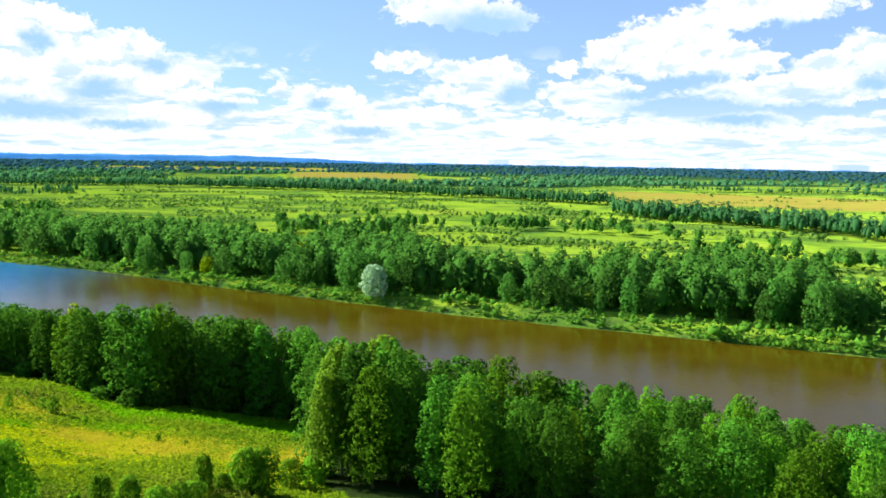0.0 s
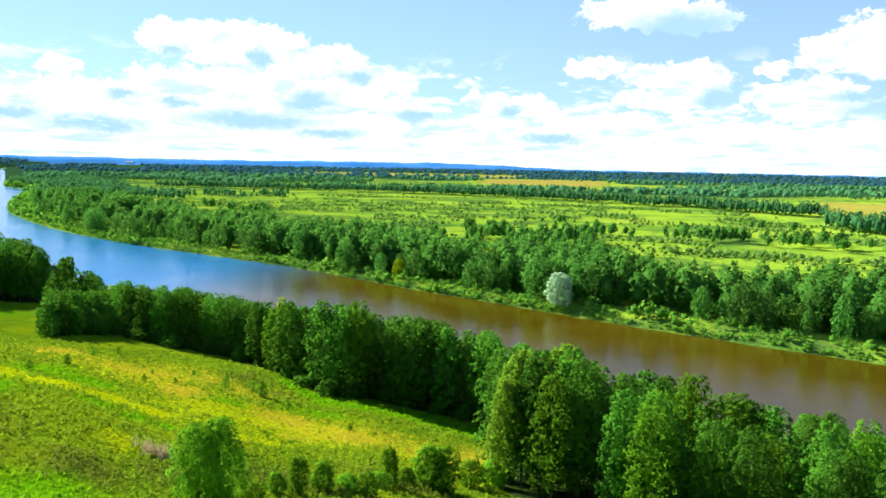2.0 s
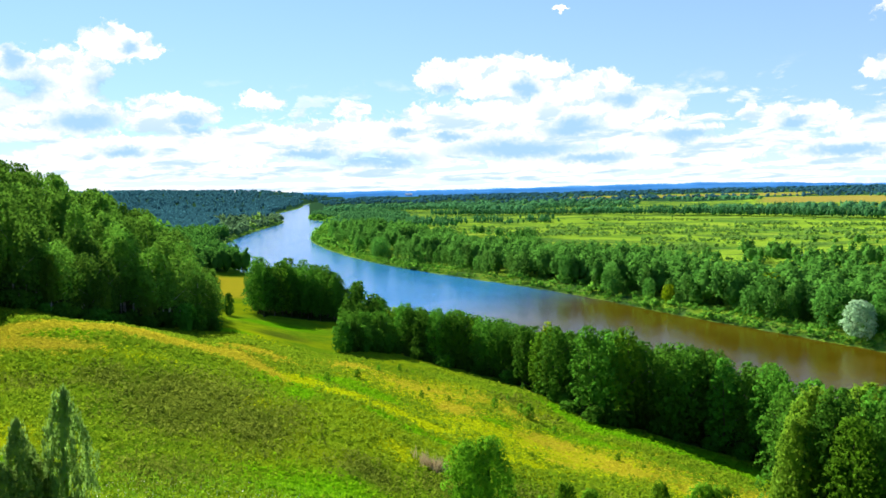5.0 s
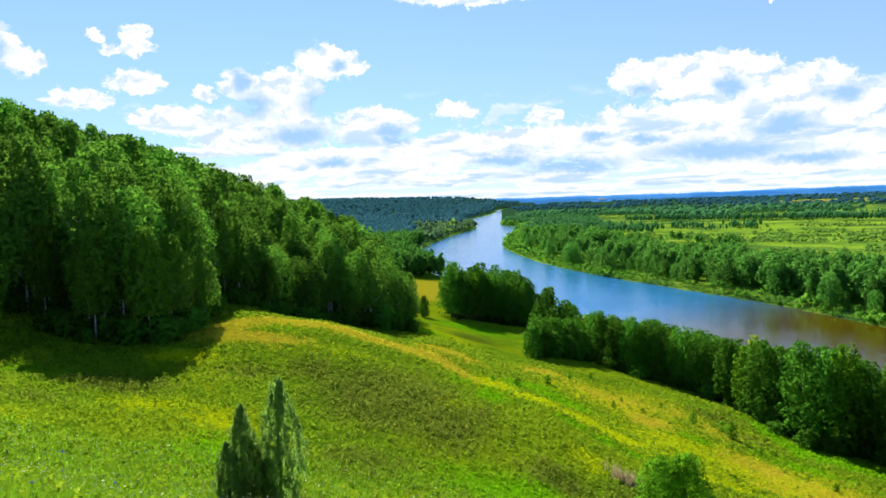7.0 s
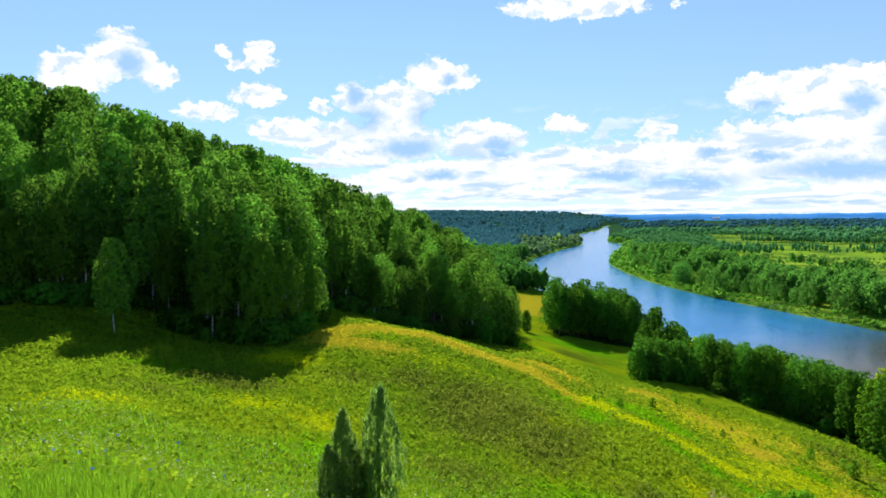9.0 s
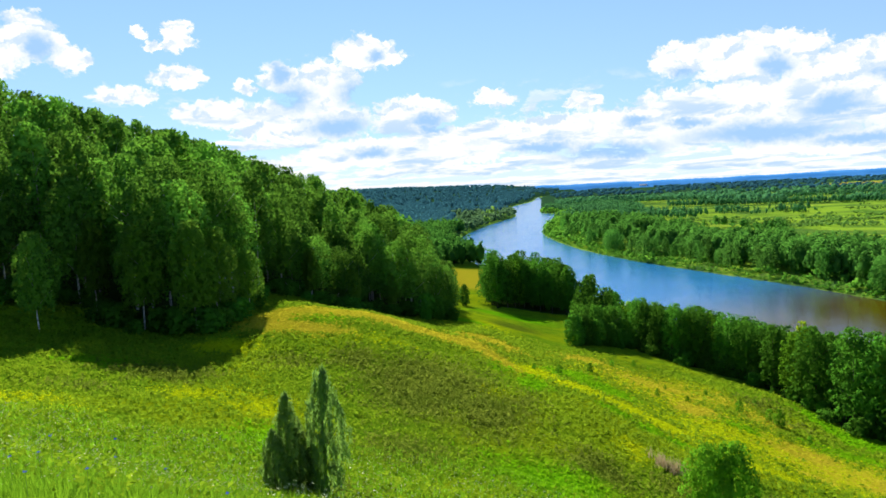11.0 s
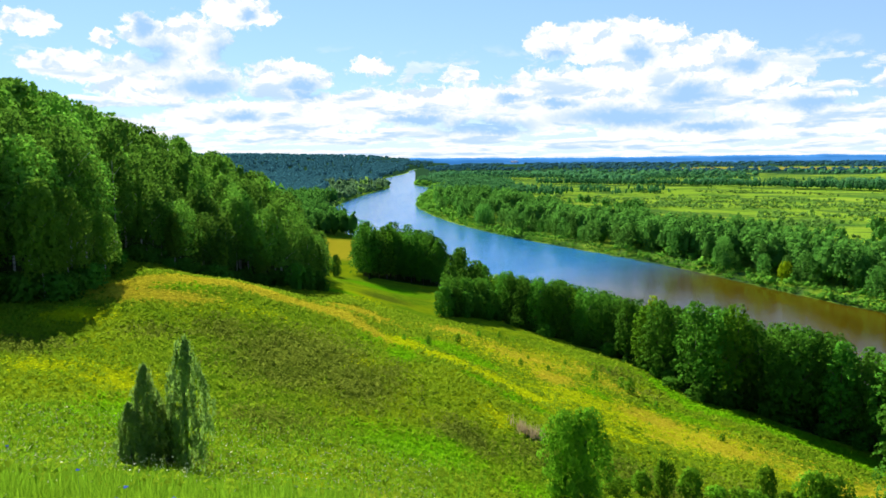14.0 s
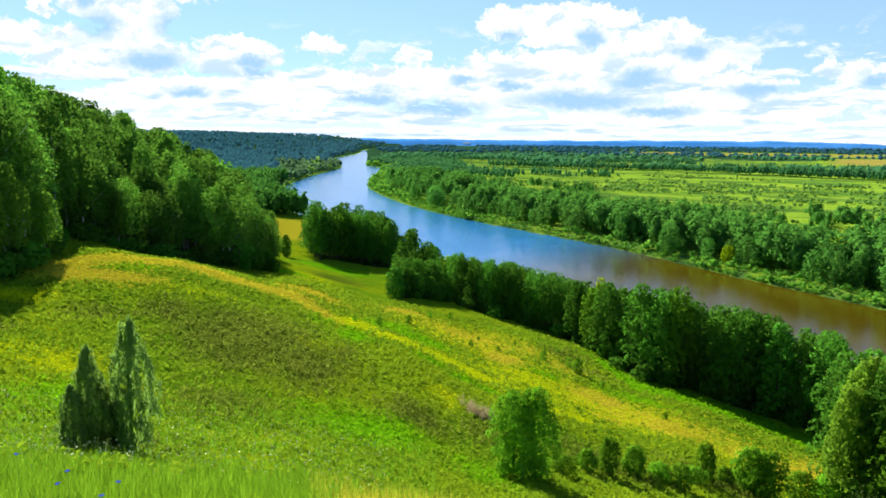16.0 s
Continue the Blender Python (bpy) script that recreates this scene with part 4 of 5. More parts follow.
# belts and copses on the flood plain: from bearing and distance to bearing and distance, depth, chance, height
BELTS = [(46.8, 1480, 38, 1350, 300, 0.8, 11), (45.4, 1180, 36, 1060, 330, 0.62, 11), (36, 1060, 26, 960, 120, 0.5, 10), (18, 1180, -13, 830, 50, 0.95, 14), (-13, 690, -34, 540, 45, 0.95, 15), (-34, 540, -42, 500, 60, 0.95, 15), (36, 1330, 18, 1180, 45, 0.8, 12),
         (45, 1000, 34, 900, 60, 0.6, 12),
         (44, 1750, 20, 1550, 80, 0.6, 11), (20, 1450, -36, 1350, 60, 0.5, 10)]
COPSES = [(13, 480, 3, 455, 60, 0.7, 10), (4, 520, -16, 505, 34, 0.6, 9), (-16, 480, -26, 460, 26, 0.5, 9), (44, 640, 30, 520, 60, 0.65, 11), (40, 780, 28, 690, 40, 0.5, 9), (10, 610, -4, 640, 30, 0.4, 7),
          (-4, 640, -20, 600, 20, 0.5, 8), (-18, 400, -40, 380, 40, 0.5, 9), (24, 480, 12, 450, 40, 0.5, 9)]
THICKETS = [(12, 520, -6, 480, 24, 0.8, 3.2), (-4, 560, -24, 520, 22, 0.8, 3.2), (20, 640, 4, 660, 26, 0.7, 3.0), (-6, 720, -30, 600, 26, 0.75, 3.5), (28, 720, 14, 760, 30, 0.7, 3.0), (14, 900, -8, 800, 34, 0.6, 3.5), (-2, 432, -18, 428, 16, 0.9, 3.5), (30, 600, 8, 560, 60, 0.55, 3.0), (32, 800, 2, 730, 130, 0.5, 3.0), (2, 560, -30, 540, 30, 0.3, 3.0), (44, 620, 26, 520, 120, 0.5, 4.0),
            (45, 900, 34, 800, 200, 0.4, 4.0), (26, 930, 0, 700, 60, 0.45, 3.0), (-14, 600, -38, 470, 30, 0.5, 3.5), (-20, 760, -40, 640, 40, 0.4, 4.0)]


def strip_points(rows, gap, seed, x0, x1, y0, y1, lone=0.0):
    """Points along strips, with their heights."""
    r = np.random.default_rng(seed)
    x, y = scatter(x0, x1, y0, y1, gap, r)
    a, d = polar(x, y)
    inside_view = (a > -44) & (a < 47) & (d > 280)
    x, y, a, d = x[inside_view], y[inside_view], a[inside_view], d[inside_view]
    chance, high = np.full(len(x), lone), np.full(len(x), 4.0)
    for a0, d0, a1, d1, deep, c, hh in rows:
        u = (a - a0) / (a1 - a0)
        mid = d0 + (d1 - d0) * u + 0.5 * deep * bumps(a * 6, d * 0.02, 6.0, d0)
        c = c * step(0.55, 0.4, np.abs(d - mid) / deep) * step(-0.6, 0.3, bumps(x, y, 17.0, d0 * 0.1) + 2.4 * (c - 0.6))
        up = (u >= 0) & (u <= 1) & (c > chance)
        chance[up], high[up] = c[up], hh
    s, near = from_river(x, y)
    ok = ~near & ~((a > 7.4) & (a < 9.8) & (d > 462) & (d < 540)) & (s > np.where(np.hypot(x, y) > 950, 9, 40)) & (r.random(len(x)) < chance)
    return x[ok], y[ok], high[ok] * r.uniform(0.6, 1.2, ok.sum()), r


x, y, h, r = strip_points(BELTS, 5.6, 12, -1400, 1100, 200, 1800)
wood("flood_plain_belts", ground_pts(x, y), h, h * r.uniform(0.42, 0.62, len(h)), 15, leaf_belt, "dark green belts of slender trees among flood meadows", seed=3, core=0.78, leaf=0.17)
x, y, h, r = strip_points(COPSES, 6.2, 18, -700, 500, 200, 800)
wood("flood_plain_copses", ground_pts(x, y), h, h * r.uniform(0.55, 0.95, len(h)), 60, leaf_far, "clumps of round green trees on the flood plain", seed=9, core=0.75, leaf=0.15)
x, y, h, r = strip_points(THICKETS, 4.6, 16, -900, 800, 200, 1100, 0.002)
wood("flood_plain_thickets", ground_pts(x, y), h, h * r.uniform(1.1, 2.0, len(h)), 14, leaf_scrub, "soft grey-green willow thickets on the flood meadows", "scrub", seed=8, core=0.8, leaf=0.16)

# low scrub over the flood plain
r = np.random.default_rng(13)
x, y = scatter(-1000, 800, 200, 1300, 6.4, r)
a, d = polar(x, y)
s, near = from_river(x, y)
k = 0.7 * bumps(x, y, 24.0, 2.0) + bumps(x * 0.6, y, 70.0, 5.0) - 0.15
ok = ~near & ~((a > 7.4) & (a < 9.8) & (d > 462) & (d < 540)) & (s > 50) & (k > 0.42) & (a > -42) & (a < 48) & (r.random(len(x)) < 0.8)
h = r.uniform(0.9, 2.6, ok.sum())
wood("flood_plain_scrub", ground_pts(x[ok], y[ok]), h, h * r.uniform(1.0, 1.8, ok.sum()), 5, leaf_scrub, "grey-green willow scrub in patches on wet meadows", "scrub", seed=4)

# forest towards the horizon
r = np.random.default_rng(14)
dist = np.exp(r.uniform(math.log(1300), math.log(4900), 9000))
aa = r.uniform(-46, 52, 9000)
x, y = -dist * np.sin(np.radians(aa)), dist * np.cos(np.radians(aa))
s, near = from_river(x, y)
k = far_wood(x, y)
fieldy = inside(aa, dist, FIELDS, 2.0, 0.05)
ok = ~near & (s > 40) & (k > 0.3) & (r.random(9000) > fieldy) & ~((aa > 36.9) & (aa < 38.6) & (dist > 3000))
grow = 1 + 1.2 * step(1800, 4500, dist[ok])
h = r.uniform(8, 12, ok.sum())
mid = dist[ok] < 2300
p, wide = ground_pts(x[ok], y[ok]), h * 1.5 * grow
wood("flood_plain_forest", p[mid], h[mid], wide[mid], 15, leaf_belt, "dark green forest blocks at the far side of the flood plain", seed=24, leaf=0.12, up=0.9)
wood("distant_forest", p[~mid], h[~mid], wide[~mid], 4, leaf_hazed, "forest spreading to the horizon, distance haze painted blue-green", seed=5, leaf=0.12, up=1.6)

# woods up the high bank
r = np.random.default_rng(15)
dist = np.exp(r.uniform(math.log(300), math.log(4800), 9000))
aa = r.uniform(44, 66, 9000)
x, y = -dist * np.sin(np.radians(aa)), dist * np.cos(np.radians(aa))
s, near = from_river(x, y)
ok = near & (s > 10) & (dist > 800)
spit = inside(aa, dist, [(46, 52.5, 850, 1420, 1.0)], 0.6, 0.05) * (s < 230)
ok &= r.random(9000) > spit
grow = 1 + 1.0 * step(900, 4500, dist[ok])
h = r.uniform(11, 16, ok.sum())
wood("upriver_wood", ground_pts(x[ok], y[ok]), h, h * 0.8 * grow, 5, leaf_hazed, "wood on the high bank far upriver, distance haze painted blue-green", seed=6, leaf=0.13, up=2.4)
# willows on the spit at the river's bend
x, y = scatter(-1150, -620, 520, 1060, 9.0, r)
a, d = polar(x, y)
s, near = from_river(x, y)
ok = near & (s > 3) & (s < 240) & (a < 53) & (d > 850) & (d < 1450) & ((bumps(x, y, 26.0, 1.0) > 0.1) | (s < 22)) & (r.random(len(x)) < 0.8)
h = r.uniform(5, 11, ok.sum())
wood("spit_willows", ground_pts(x[ok], y[ok]), h, h * r.uniform(0.9, 1.4, ok.sum()), 40, leaf_spit, "grey-green willows on the spit at the river bend", seed=23, core=0.85, leaf=0.12)
x, y = scatter(-760, -220, 200, 620, 6.4, r)
a, d = polar(x, y)
s, near = from_river(x, y)
ok = near & (s > 5) & (d > 350) & (d < 840) & (a < 62) & ((d > 446) | (a > 53.6)) & ((s < 170) | (r.random(len(x)) < 0.6))
h = r.uniform(11, 17, ok.sum())
wood("upriver_near_wood", ground_pts(x[ok], y[ok]), h, h * r.uniform(0.5, 0.75, ok.sum()), 60, leaf_upriver, "deep green wood between the hay field and the river", seed=10, core=0.9, leaf=0.12)


# bushes and reeds along both water edges
def edge_scrub(name, low_bank, n, mat, label, seed):
    r = np.random.default_rng(seed)
    c = RIVER_LINE[10:82]
    t = np.gradient(c[:, :2], axis=0)
    run = np.linalg.norm(t, axis=1)
    t /= run[:, None]
    nrm = np.column_stack([t[:, 1], -t[:, 0]]) * (1 if low_bank else -1)
    share = run[:-1] / np.maximum(np.hypot(c[:-1, 0], c[:-1, 1]), 200) ** 0.8
    i = r.choice(len(c) - 1, n, p=share / share.sum())
    f = r.random(n)[:, None]
    base = c[i] * (1 - f) + c[i + 1] * f
    away = np.hypot(base[:, 0], base[:, 1])
    big = 1 + 1.3 * step(350, 900, away)
    off = base[:, 2] + 0.3 + big * r.exponential(3.6, n)
    p = base[:, :2] + (nrm[i] * (1 - f) + nrm[i + 1] * f) * off[:, None]
    x, y = p[:, 0], p[:, 1]
    s, near = from_river(x, y)
    ok = (s > 0.2) & (near != low_bank)
    h = r.lognormal(0.25, 0.55, ok.sum()) * np.where(s[ok] < 4, 0.7, 1.0) * big[ok]
    wood(name, ground_pts(x[ok], y[ok]), h, h * r.uniform(1.2, 2.2, ok.sum()), 18, mat, label, "scrub", seed, core=0.6, leaf=0.09)


edge_scrub("bankside_scrub", True, 4200, leaf_bank, "bright green bushes and reeds along the far water edge", 21)
edge_scrub("near_bank_scrub", False, 1200, leaf_scrub, "green bushes along the near water edge", 22)


# ---- far hills, behind everything ----
def far_hills():
    """A low ridge all round, hazed blue, farther off than anything else."""
    m, n = material("far_hills")
    geo = n.add("ShaderNodeNewGeometry").outputs["Position"]
    f = n.noise(n.vec("MULTIPLY", geo, (0.004, 0.004, 0.05)), 1.0, 5.0)
    # the blue is distance haze put into the base colour
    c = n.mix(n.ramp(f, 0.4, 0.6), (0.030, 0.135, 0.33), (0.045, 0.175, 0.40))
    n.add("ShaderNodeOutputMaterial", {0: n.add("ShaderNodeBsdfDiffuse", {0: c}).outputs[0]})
    azs = np.arange(-180, 180, 0.25)
    top = np.interp(azs, [-180, -60, -10, 5, 9, 14, 22, 32, 42, 52, 57, 64, 75, 120, 180], [-0.1, -0.36, -0.36, -0.33, -0.15, 0.0, 0.0, -0.06, 0.0, 0.02, 0.30, 0.32, 0.3, 0.1, -0.1])
    top = top + 0.03 * np.sin(azs * 1.7) * np.sin(azs * 0.43 + 1) + 0.012 * np.sin(azs * 9.1 + 2 * np.sin(azs * 3.7))
    ca, sa = np.cos(np.radians(azs)), np.sin(np.radians(azs))
    rings = [(4500, np.full(len(azs), -8.0)), (4700, 50 + 4800 * np.tan(np.radians(top)) - 14), (4880, 50 + 4880 * np.tan(np.radians(top))), (4950, np.full(len(azs), -8.0))]
    v = np.concatenate([np.column_stack([-d * sa, d * ca, z]) for d, z in rings])
    k = len(azs)
    f = [(q * k + i, q * k + (i + 1) % k, (q + 1) * k + (i + 1) % k, (q + 1) * k + i) for q in range(3) for i in range(k)]
    tagged(new("backdrop_hills", mesh_of("backdrop_hills", v, np.array(f)[:, ::-1], m, True)), "low wooded hills on the horizon, blue haze in their colour", "hills", kind="structure")


far_hills()


# ---- single shrubs and trees on the meadow ----
saplings = Stand("sapling", "slender young willow tree with upright grey-green twigs on the slope", "young trees", builds("slim", 2, 4.2, 1.9, 6000, 0.095, leaf_grey, bark_grey, 0.04, 90))
for az_, d_, h_, w_ in ((63.5, 28, 5.3, 0.72), (66.3, 28, 4.1, 0.8), (65.4, 28.4, 2.9, 1.1), (67.3, 27.4, 2.6, 1.2), (64.4, 28.2, 2.2, 1.0)):
    saplings.plant(*bearing(az_, d_), h_, int(h_ * 10) % 2, h_, w_)
bush_a = Stand("birch_bush", "bushy young birch tree alone on the sunny slope", "young trees", builds("bush", 2, 6.0, 4.6, 4600, 0.115, leaf_shrub, bark_grey, 0.07, 95))
bush_a.plant(*bearing(32.0, 45.5), 6.2, 0, 0.6, 0.85)
bush_a.plant(*bearing(33.6, 45.0), 6.0, 1, 2.6, 0.72)
for az_, d_, h_, w_ in ((25.9, 55, 3.2, 0.62), (24.0, 57, 2.7, 1.0), (20.4, 58, 2.2, 1.0), (18.6, 64, 3.6, 0.6), (15.6, 68, 4.4, 0.75), (14.4, 68, 4.8, 0.8), (14.9, 69.5, 4.0, 0.9), (12.0, 74, 3.2, 1.0),
                        (27.6, 54, 1.7, 1.3), (22.0, 58, 1.6, 1.4), (17.2, 66, 1.7, 1.4), (29.6, 50, 1.5, 1.4), (10.2, 76, 3.2, 1.2), (19.4, 62, 1.5, 1.5)):
    shrubs.plant(*bearing(az_, d_), h_, int(d_) % 3, d_, w_)
small = Stand("small_shrub", "small dark shrub dotted on the open meadow", "meadow shrubs", builds("bush", 2, 2.0, 1.5, 260, 0.13, leaf_shrub, bark_grey, 0.03, 170), "bush")
for az_, d_, h_ in ((44.6, 100, 1.6), (42.2, 112, 1.7), (37.2, 112, 1.3), (31.4, 120, 2.0), (28.7, 118, 2.8), (29.3, 121, 2.0), (33.7, 132, 1.2), (38.9, 150, 1.5), (21.8, 96, 1.2), (46.5, 98, 1.0), (35, 116, 1.1), (26.7, 112, 1.3), (40.5, 140, 1.4), (30.3, 134, 1.2), (36.6, 128, 0.9)):
    small.plant(*bearing(az_, d_), h_, int(d_) % 2, d_)
edge_birches = Stand("grey_willow_tree", "feathery pale green willow tree at the edge of the riverside wood", "riverside wood", builds("birch", 2, 13.0, 7.0, 4200, 0.22, leaf_feather, bark_grey, 0.16, 120))
for az_, d_, h_, w_ in ((9.3, 76, 12.5, 0.7), (7.9, 78, 15.5, 0.75), (4.6, 84, 16.5, 0.85), (3.0, 88, 15.0, 0.8), (9.9, 80, 8.0, 0.7)):
    edge_birches.plant(*bearing(az_, d_), h_, int(d_) % 2, d_, w_)
hedge = Stand("thicket_tree", "low dark round tree at the meadow edge", "trees at the meadow edge", builds("bush", 2, 7.0, 6.0, 2200, 0.24, leaf_alder, bark_grey, 0.1, 130))
for az_, d_, h_, w_ in ((43.2, 170, 7.6, 1.0), (42.5, 172, 7.0, 0.9), (41.6, 174, 6.4, 1.0), (40.6, 177, 6.0, 0.9), (39.8, 178, 5.0, 0.9), (51.7, 231, 7.2, 0.55), (52.7, 160, 3.2, 1.1), (53.2, 161, 4.5, 0.9), (53.9, 158, 5.5, 0.9), (54.8, 157, 6.0, 0.9)):
    hedge.plant(*bearing(az_, d_), h_, int(d_) % 2, d_, w_)
lone = Stand("lone_birch", "small pale birch tree standing before the dark wood", "young trees", builds("birch", 1, 10.0, 5.0, 3600, 0.17, leaf_birch, bark_birch, 0.1, 140))
lone.plant(*bearing(82.5, 92), 11.3, 0, 1.0, 0.85)
fringe = Stand("fringe_birch", "light green birch tree at the sunny edge of the hillside wood", "hillside wood", builds("birch", 3, 13.0, 6.0, 3400, 0.22, leaf_birch_light, bark_birch, 0.12, 210))
for az_, back, h_, w_ in ((75.8, 1.0, 14.0, 1.0), (72.2, 0.0, 14.5, 1.0), (70.6, 3.0, 13.0, 0.9), (68.3, -2.0, 9.0, 0.9), (63.6, 3.0, 11.0, 0.8), (78.8, 2.0, 12.5, 0.8), (60.4, 2.0, 10.5, 0.9), (57.4, 2.0, 9.5, 0.9), (86.0, 1.0, 13.0, 1.0), (88.6, 2.0, 12.0, 1.0)):
    fringe.plant(*bearing(az_, float(np.interp(az_, WOOD_AZ, WOOD_D)) + back), h_, int(az_) % 3, az_, w_)
silver = Stand("silver_willow", "round silver-grey willow tree at the far water edge", "trees on the far bank", builds("broad", 1, 11.0, 10.0, 4600, 0.24, leaf_willow, bark_grey, 0.3, 150))
silver.plant(*bearing(5.3, 252), 11.5, 0, 0.4, 1.15)
limes = Stand("yellow_green_tree", "yellow-green round tree among darker trees", "light trees", builds("broad", 1, 12.0, 9.0, 1600, 0.4, leaf_lime, bark_grey, 0.2, 160))
for az_, d_, h_, w_ in ((18.0, 306, 8.0, 1.0), (11.0, 290, 15.0, 1.0), (27.1, 170, 14.5, 0.4)):
    limes.plant(*bearing(az_, d_), h_, 0, d_, w_)


# ---- grass and flowers ----
def blades(name, x, y, tall, lean, width, per, mat, label, seed, category="grass", flop=0.55):
    """Tufts of narrow leaves standing on the ground."""
    r = np.random.default_rng(seed)
    n = len(x)
    g = ground_pts(x, y)
    root = np.repeat(g, per, 0) + r.normal(size=(n * per, 3)) * (lean * 0.35, lean * 0.35, 0)
    root[:, 2] -= 0.05
    h = np.repeat(tall, per)[:, None] * r.uniform(0.6, 1.15, (n * per, 1))
    ang = r.uniform(0, 6.2832, n * per)
    out = np.column_stack([np.cos(ang), np.sin(ang), np.zeros(n * per)])
    side = np.column_stack([-np.sin(ang), np.cos(ang), np.zeros(n * per)]) * np.repeat(width, per)[:, None]
    tip = root + out * h * r.uniform(0.1, flop, (n * per, 1)) + np.array((0, 0, 1)) * h
    tri = np.stack([root - side, root + side, tip], 1)
    v, f = tri.reshape(-1, 3), np.arange(n * per * 3).reshape(-1, 3)
    return tagged(new(name, mesh_of(name, v, f, mat)), label, category, kind="stuff")


def mounds(name, x, y, wide, tall, mat, label, seed, category="grass"):
    """Low leafy clumps, each of six tilted leaves over a spot of ground."""
    r = np.random.default_rng(seed)
    n, k = len(x), 6
    g = ground_pts(x, y)
    ang = r.uniform(0, 6.2832, (n, k))
    rho = np.sqrt(r.random((n, k)))
    out = np.stack([np.cos(ang), np.sin(ang), np.zeros((n, k))], 2)
    c = g[:, None, :] + out * (rho * wide[:, None])[..., None]
    c[..., 2] += tall[:, None] * (1 - 0.75 * rho ** 2) * r.uniform(0.5, 1.1, (n, k))
    face = out * 0.8 + (0, 0, 1) + r.normal(size=(n, k, 3)) * 0.45
    face /= np.linalg.norm(face, axis=2)[..., None]
    t = np.cross(face, r.normal(size=(n, k, 3)))
    t /= np.linalg.norm(t, axis=2)[..., None]
    b = np.cross(face, t)
    sz = (wide[:, None] * r.uniform(0.45, 0.95, (n, k)))[..., None]
    tri = np.stack([c + t * sz, c + (-0.55 * t + 0.6 * b) * sz, c + (-0.6 * t - 0.55 * b) * sz], 2)
    lift = np.repeat((out * 0.45 * rho[..., None] + (0, 0, 1) + r.normal(size=(n, k, 3)) * 0.22).reshape(-1, 3), 3, 0)
    return tagged(new(name, mesh_of(name, tri.reshape(-1, 3), np.arange(n * k * 3).reshape(-1, 3), mat, normals=lift)), label, category, kind="stuff")


def sector(n, a0, a1, d0, d1, r, power=1.0):
    a = np.radians(r.uniform(a0, a1, n))
    d = d0 + (d1 - d0) * r.random(n) ** power
    return -d * np.sin(a), d * np.cos(a)


r = np.random.default_rng(31)
x, y = sector(11000, 48, 98, 3.0, 13.0, r, 0.8)
blades("foreground_grass", x, y, r.uniform(0.12, 0.40, len(x)), 0.10, r.uniform(0.0025, 0.007, len(x)), 7, blade, "fine bright green summer grass near the lookout", 32, flop=0.8)
x, y = sector(15000, 40, 97, 9.0, 46.0, r, 1.25)
blades("slope_grass", x, y, r.uniform(0.14, 0.38, len(x)), 0.22, 0.006 + 0.0006 * np.hypot(x, y), 5, blade, "leafy green grass on the upper slope", 36, flop=1.0)
x, y = sector(3500, 18, 50, 3.0, 11.0, r, 0.8)
blades("foreground_dry_grass", x, y, r.uniform(0.2, 0.4, len(x)), 0.10, np.full(len(x), 0.005), 4, gold, "golden dry grass near the lookout", 33)
x, y = sector(96000, 8, 96, 9, 165, r, 0.8)
a, d = polar(x, y)
keep = (d < np.interp(a, WOOD_AZ, WOOD_D) + 4) & (d < np.interp(a, BELT_AZ, BELT_D) - 1) & (r.random(len(x)) < step(175, 90, d) * 0.9 + 0.1)
x, y, a, d = x[keep], y[keep], a[keep], d[keep]
patch = bumps(x, y, 1.6, 5.0) * 0.10 + bumps(x, y, 4.5, 1.0) * 0.12 + bumps(x, y, 12.0, 3.0) * 0.14
kinds = np.stack([np.full(len(x), 0.42) + 0.5 * patch, *cover_of(a, d)], 1)
kinds[:, 1:] += patch[:, None] * (1, 1.2, -0.6, 0.4) + r.uniform(-0.26, 0.26, (len(x), 4))
kind_of = np.argmax(kinds, 1)
for k, name, mat, tall, label in ((0, "meadow_grass_tufts", lush_tuft, 0.34, "bright green tufts of meadow grass"), (1, "dry_grass_tufts", dry_tuft, 0.07, "golden dry tufts of summer grass along the crest"), (2, "meadow_herbs", herb, 0.52, "rank olive green meadow herbs on the slope"),
                                  (3, "fresh_grass_tufts", fresh_tuft, 0.24, "fresh green strips of young grass"), (4, "yellow_grass_tufts", lime_tuft, 0.09, "yellow-green tufts of grass along the ridge")):
    sel = kind_of == k
    size = r.uniform(0.5, 1.2, sel.sum()) * (0.75 if k in (1, 4) else 1.0)
    mounds(name, x[sel], y[sel], (0.06 + 0.0021 * d[sel]) * size, tall * size, mat, label, 34 + k)
x, y = bearing(36.6, 61)
x, y = x + r.normal(0, 0.75, 60), y + r.normal(0, 0.6, 60)
blades("dry_reeds", x, y, r.uniform(0.7, 1.3, 60), 0.4, np.full(60, 0.03), 7, straw, "patch of bleached dry reeds in the meadow", 35)

x, y = sector(5200, 44, 96, 7.5, 42, r, 0.9)
tops = np.column_stack([x, y, land(x, y) + r.uniform(0.2, 0.55, len(x))])
v = (tops[:, None, :] + r.normal(size=(len(x), 6, 3)) * (0.004 + 0.0006 * np.hypot(x, y))[:, None, None]).reshape(-1, 3)
pale = plain("pale_seed_heads", (0.66, 0.68, 0.32))
tagged(new("seed_heads", mesh_of("seed_heads", v, np.arange(len(v)).reshape(-1, 3), pale)), "pale fluffy seed heads over the grass", "flowers", kind="stuff")

petal_blue = plain("cornflower_blue", (0.09, 0.13, 0.80), 0.6)
stem_green = plain("stem_green", (0.08, 0.18, 0.03), 0.7)


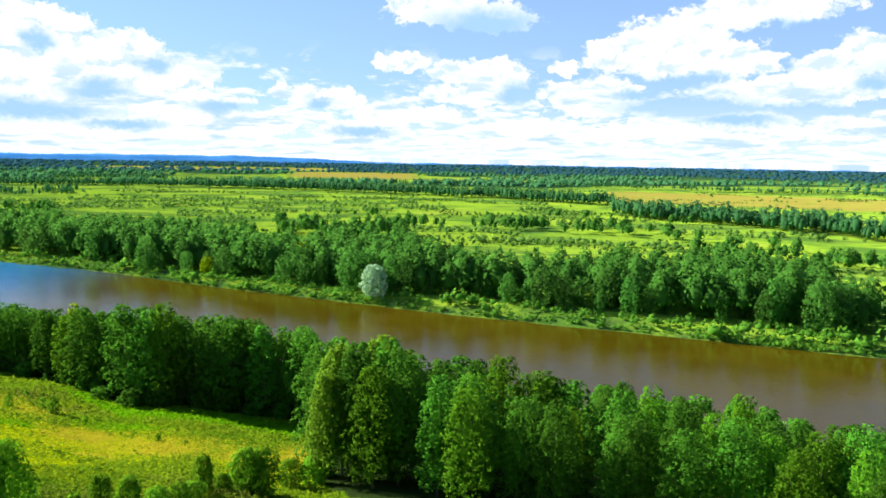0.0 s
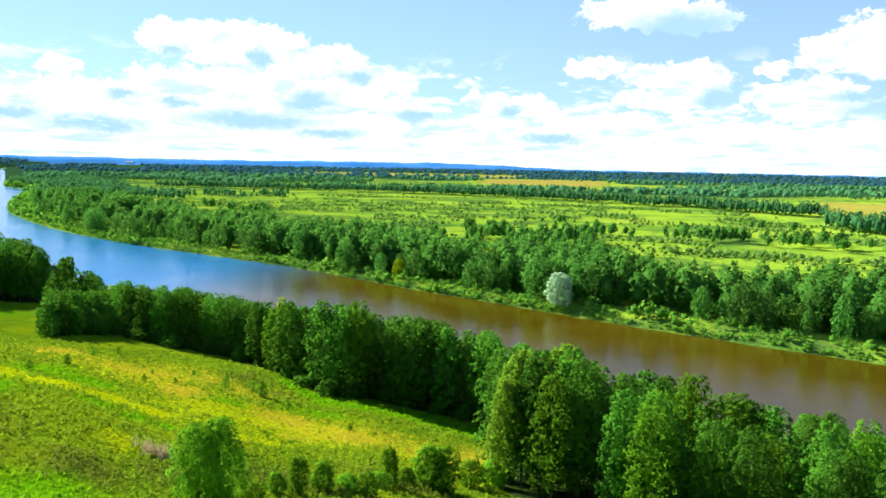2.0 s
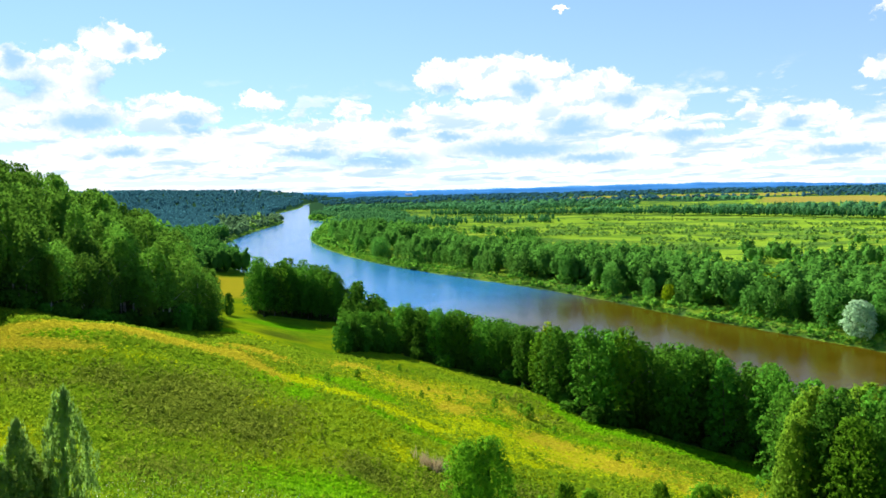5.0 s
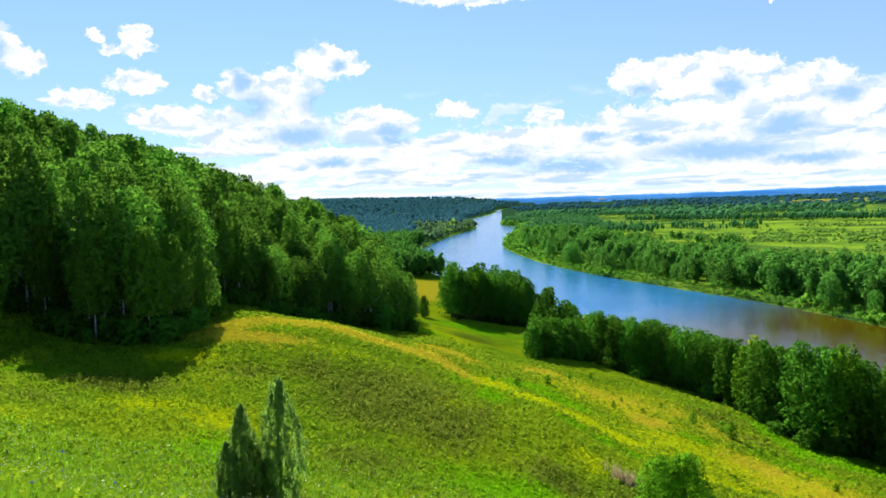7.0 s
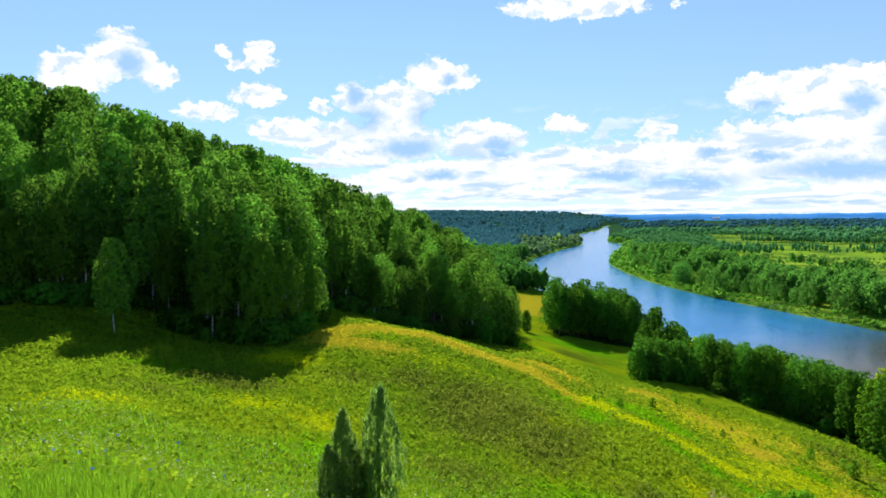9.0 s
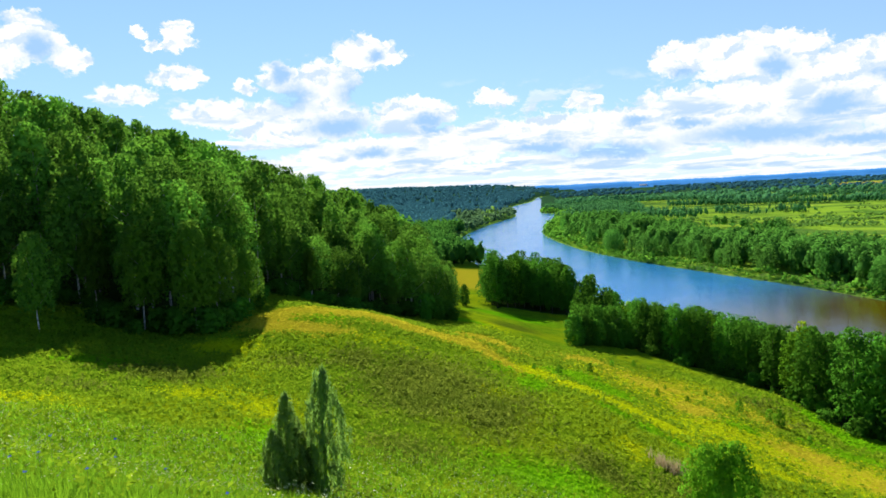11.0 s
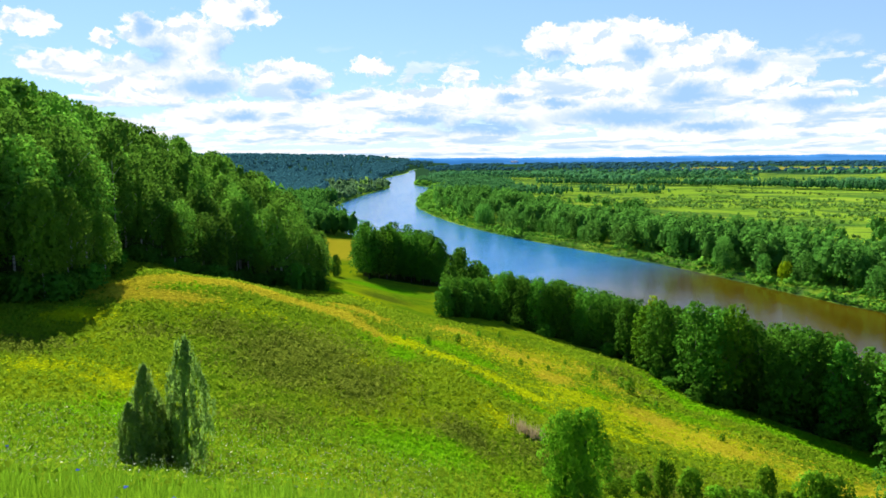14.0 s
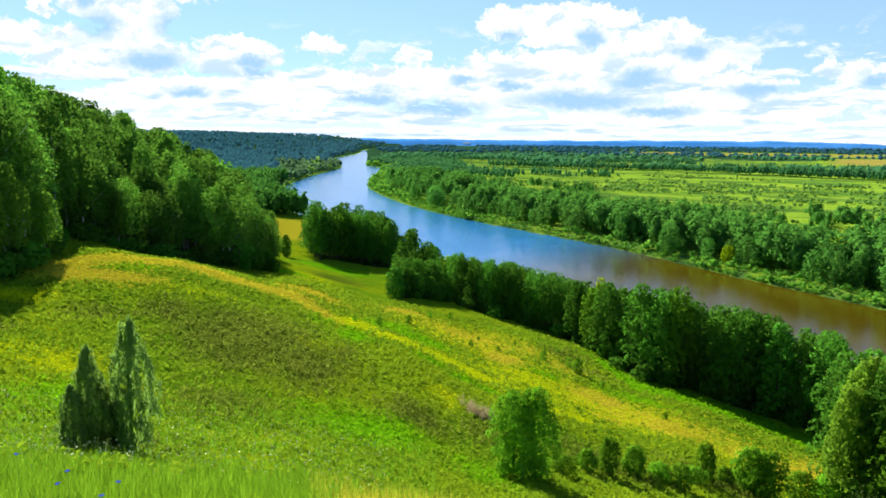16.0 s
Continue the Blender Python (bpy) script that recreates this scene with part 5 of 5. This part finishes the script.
def cornflower_meshes(seed):
    r = np.random.default_rng(seed)
    V, F = [], []
    for k in range(11):  # toothed outer florets
        g = k * 0.5712
        c, s_ = math.cos(g), math.sin(g)
        up = r.uniform(0.008, 0.02)
        b = len(V)
        V += [(c * 0.004, s_ * 0.004, 0), (c * 0.026 - s_ * 0.008, s_ * 0.026 + c * 0.008, up), (c * 0.034, s_ * 0.034, up * 0.8), (c * 0.026 + s_ * 0.008, s_ * 0.026 - c * 0.008, up)]
        F.append((b, b + 3, b + 2, b + 1))
    head = mesh_of("flower_head", V, F, petal_blue)
    V, F = [], []
    for k in range(5):
        u = k / 4
        for j in range(5):
            g = j * 1.2566
            V.append((math.cos(g) * 0.003 + 0.05 * (1 - u) ** 2, math.sin(g) * 0.003, -0.55 * (1 - u)))
    for k in range(4):
        for j in range(5):
            F.append((k * 5 + j, k * 5 + (j + 1) % 5, k * 5 + 5 + (j + 1) % 5, k * 5 + 5 + j))
    return head, mesh_of("stem", V, F, stem_green, True)


flower_head, flower_stem = cornflower_meshes(3)
first_flower = None
# bearing and depression of each bloom
for az_, dep in ((86.6, 15.6), (85.0, 16.0), (83.3, 16.1), (82.5, 15.2), (78.4, 16.2), (78.5, 17.4), (75.2, 18.8), (87.2, 14.9), (84.2, 17.2), (80.4, 17.8), (67.9, 22.9), (65.8, 24.9), (68.6, 23.6), (64.6, 24.2), (71.0, 21.2)):
    ways = np.arange(3.4, 12.0, 0.1)
    sight = 50 - ways * math.tan(radians(dep))
    clear_of = sight - land(*bearing(az_, ways))
    k = int(np.argmax(clear_of < 0.5)) if (clear_of < 0.5).any() else int(np.argmin(clear_of))
    at = Matrix.Translation((*bearing(az_, float(ways[k])), float(sight[k]))) @ Matrix.Rotation(az_, 4, "Z") @ Matrix.Diagonal((0.8, 0.8, float(clear_of[k]) / 0.5, 1))
    if first_flower is None:
        first_flower = new("cornflower")
        first_flower.empty_display_size = 0.05
        part("flower_head", flower_head, first_flower, "bright blue toothed florets")
        part("stem", flower_stem, first_flower)
        tagged(first_flower, "blue cornflower in bloom among tall grass", "flower", "cornflowers")
        first_flower.matrix_basis = at
    else:
        copy_thing(first_flower, at)


# ---- undergrowth at the feet of the woods ----
r = np.random.default_rng(41)
under = Stand("thicket", "dark green undergrowth bush at the foot of the wood", "undergrowth", builds("bush", 3, 3.0, 3.4, 620, 0.22, leaf_alder, bark_grey, 0.04, 180), "bush")
for az_ in np.arange(53.5, 92, 0.62):
    under.plant(*bearing(az_ + r.uniform(-.3, .3), float(np.interp(az_, WOOD_AZ, WOOD_D)) + r.uniform(-1.5, 5)), r.uniform(1.4, 3.8), int(r.integers(3)), r.uniform(0, 6.28), r.uniform(0.9, 1.5))
for az_ in np.arange(9.5, 42.0, 0.75):
    under.plant(*bearing(az_ + r.uniform(-.3, .3), float(np.interp(az_, BELT_AZ, BELT_D)) + r.uniform(-1.0, 3)), r.uniform(1.2, 3.4), int(r.integers(3)), r.uniform(0, 6.28), r.uniform(0.9, 1.5))

# ---- pond and far building ----
def pond():
    px, py = bearing(8.6, 515)
    g = np.linspace(0, 2 * math.pi, 28, endpoint=False)
    rad = 1 + 0.12 * np.sin(3 * g + 1)
    z = max(land_at(px + 11 * math.cos(t), py + 14 * math.sin(t)) for t in g) + 0.05
    v = np.column_stack([px + 9 * rad * np.cos(g), py + 13 * rad * np.sin(g), np.full(28, z)])
    v = np.vstack([v, [[px, py, z]]])
    f = [(i, (i + 1) % 28, 28) for i in range(28)]
    tagged(new("pond", mesh_of("pond", v, f, river_water)), "small blue pond among scrub on the flood plain", "water", kind="structure")


pond()
white_wall = plain("white_render", (0.85, 0.85, 0.83))
grey_roof = plain("grey_roof", (0.35, 0.36, 0.38))


def box_mesh(name, sx, sy, z0, z1, mat, ridge=0.0):
    """A block; with a ridge it is a gabled roof."""
    v = [(-sx, -sy, z0), (sx, -sy, z0), (sx, sy, z0), (-sx, sy, z0), (-sx, -sy, z1), (sx, -sy, z1), (sx, sy, z1), (-sx, sy, z1)]
    if ridge:
        v[4:] = [(-sx, 0, z0 + ridge), (sx, 0, z0 + ridge), (sx, 0.05, z0 + ridge), (-sx, 0.05, z0 + ridge)]
    f = [(0, 3, 2, 1), (4, 5, 6, 7), (0, 1, 5, 4), (1, 2, 6, 5), (2, 3, 7, 6), (3, 0, 4, 7)]
    return mesh_of(name, v, f, mat)


barn = new("distant_building")
part("wall", box_mesh("wall", 22, 8, -6, 9, white_wall), barn)
part("roof", box_mesh("roof", 22.5, 8.5, 9, 9.3, grey_roof, 4.0), barn, "shallow grey roof")
barn.matrix_basis = Matrix.Translation((*bearing(37.75, 4640), 16)) @ Matrix.Rotation(radians(37.75), 4, "Z")
tagged(barn, "long white building far off on the blue hillside", "building")
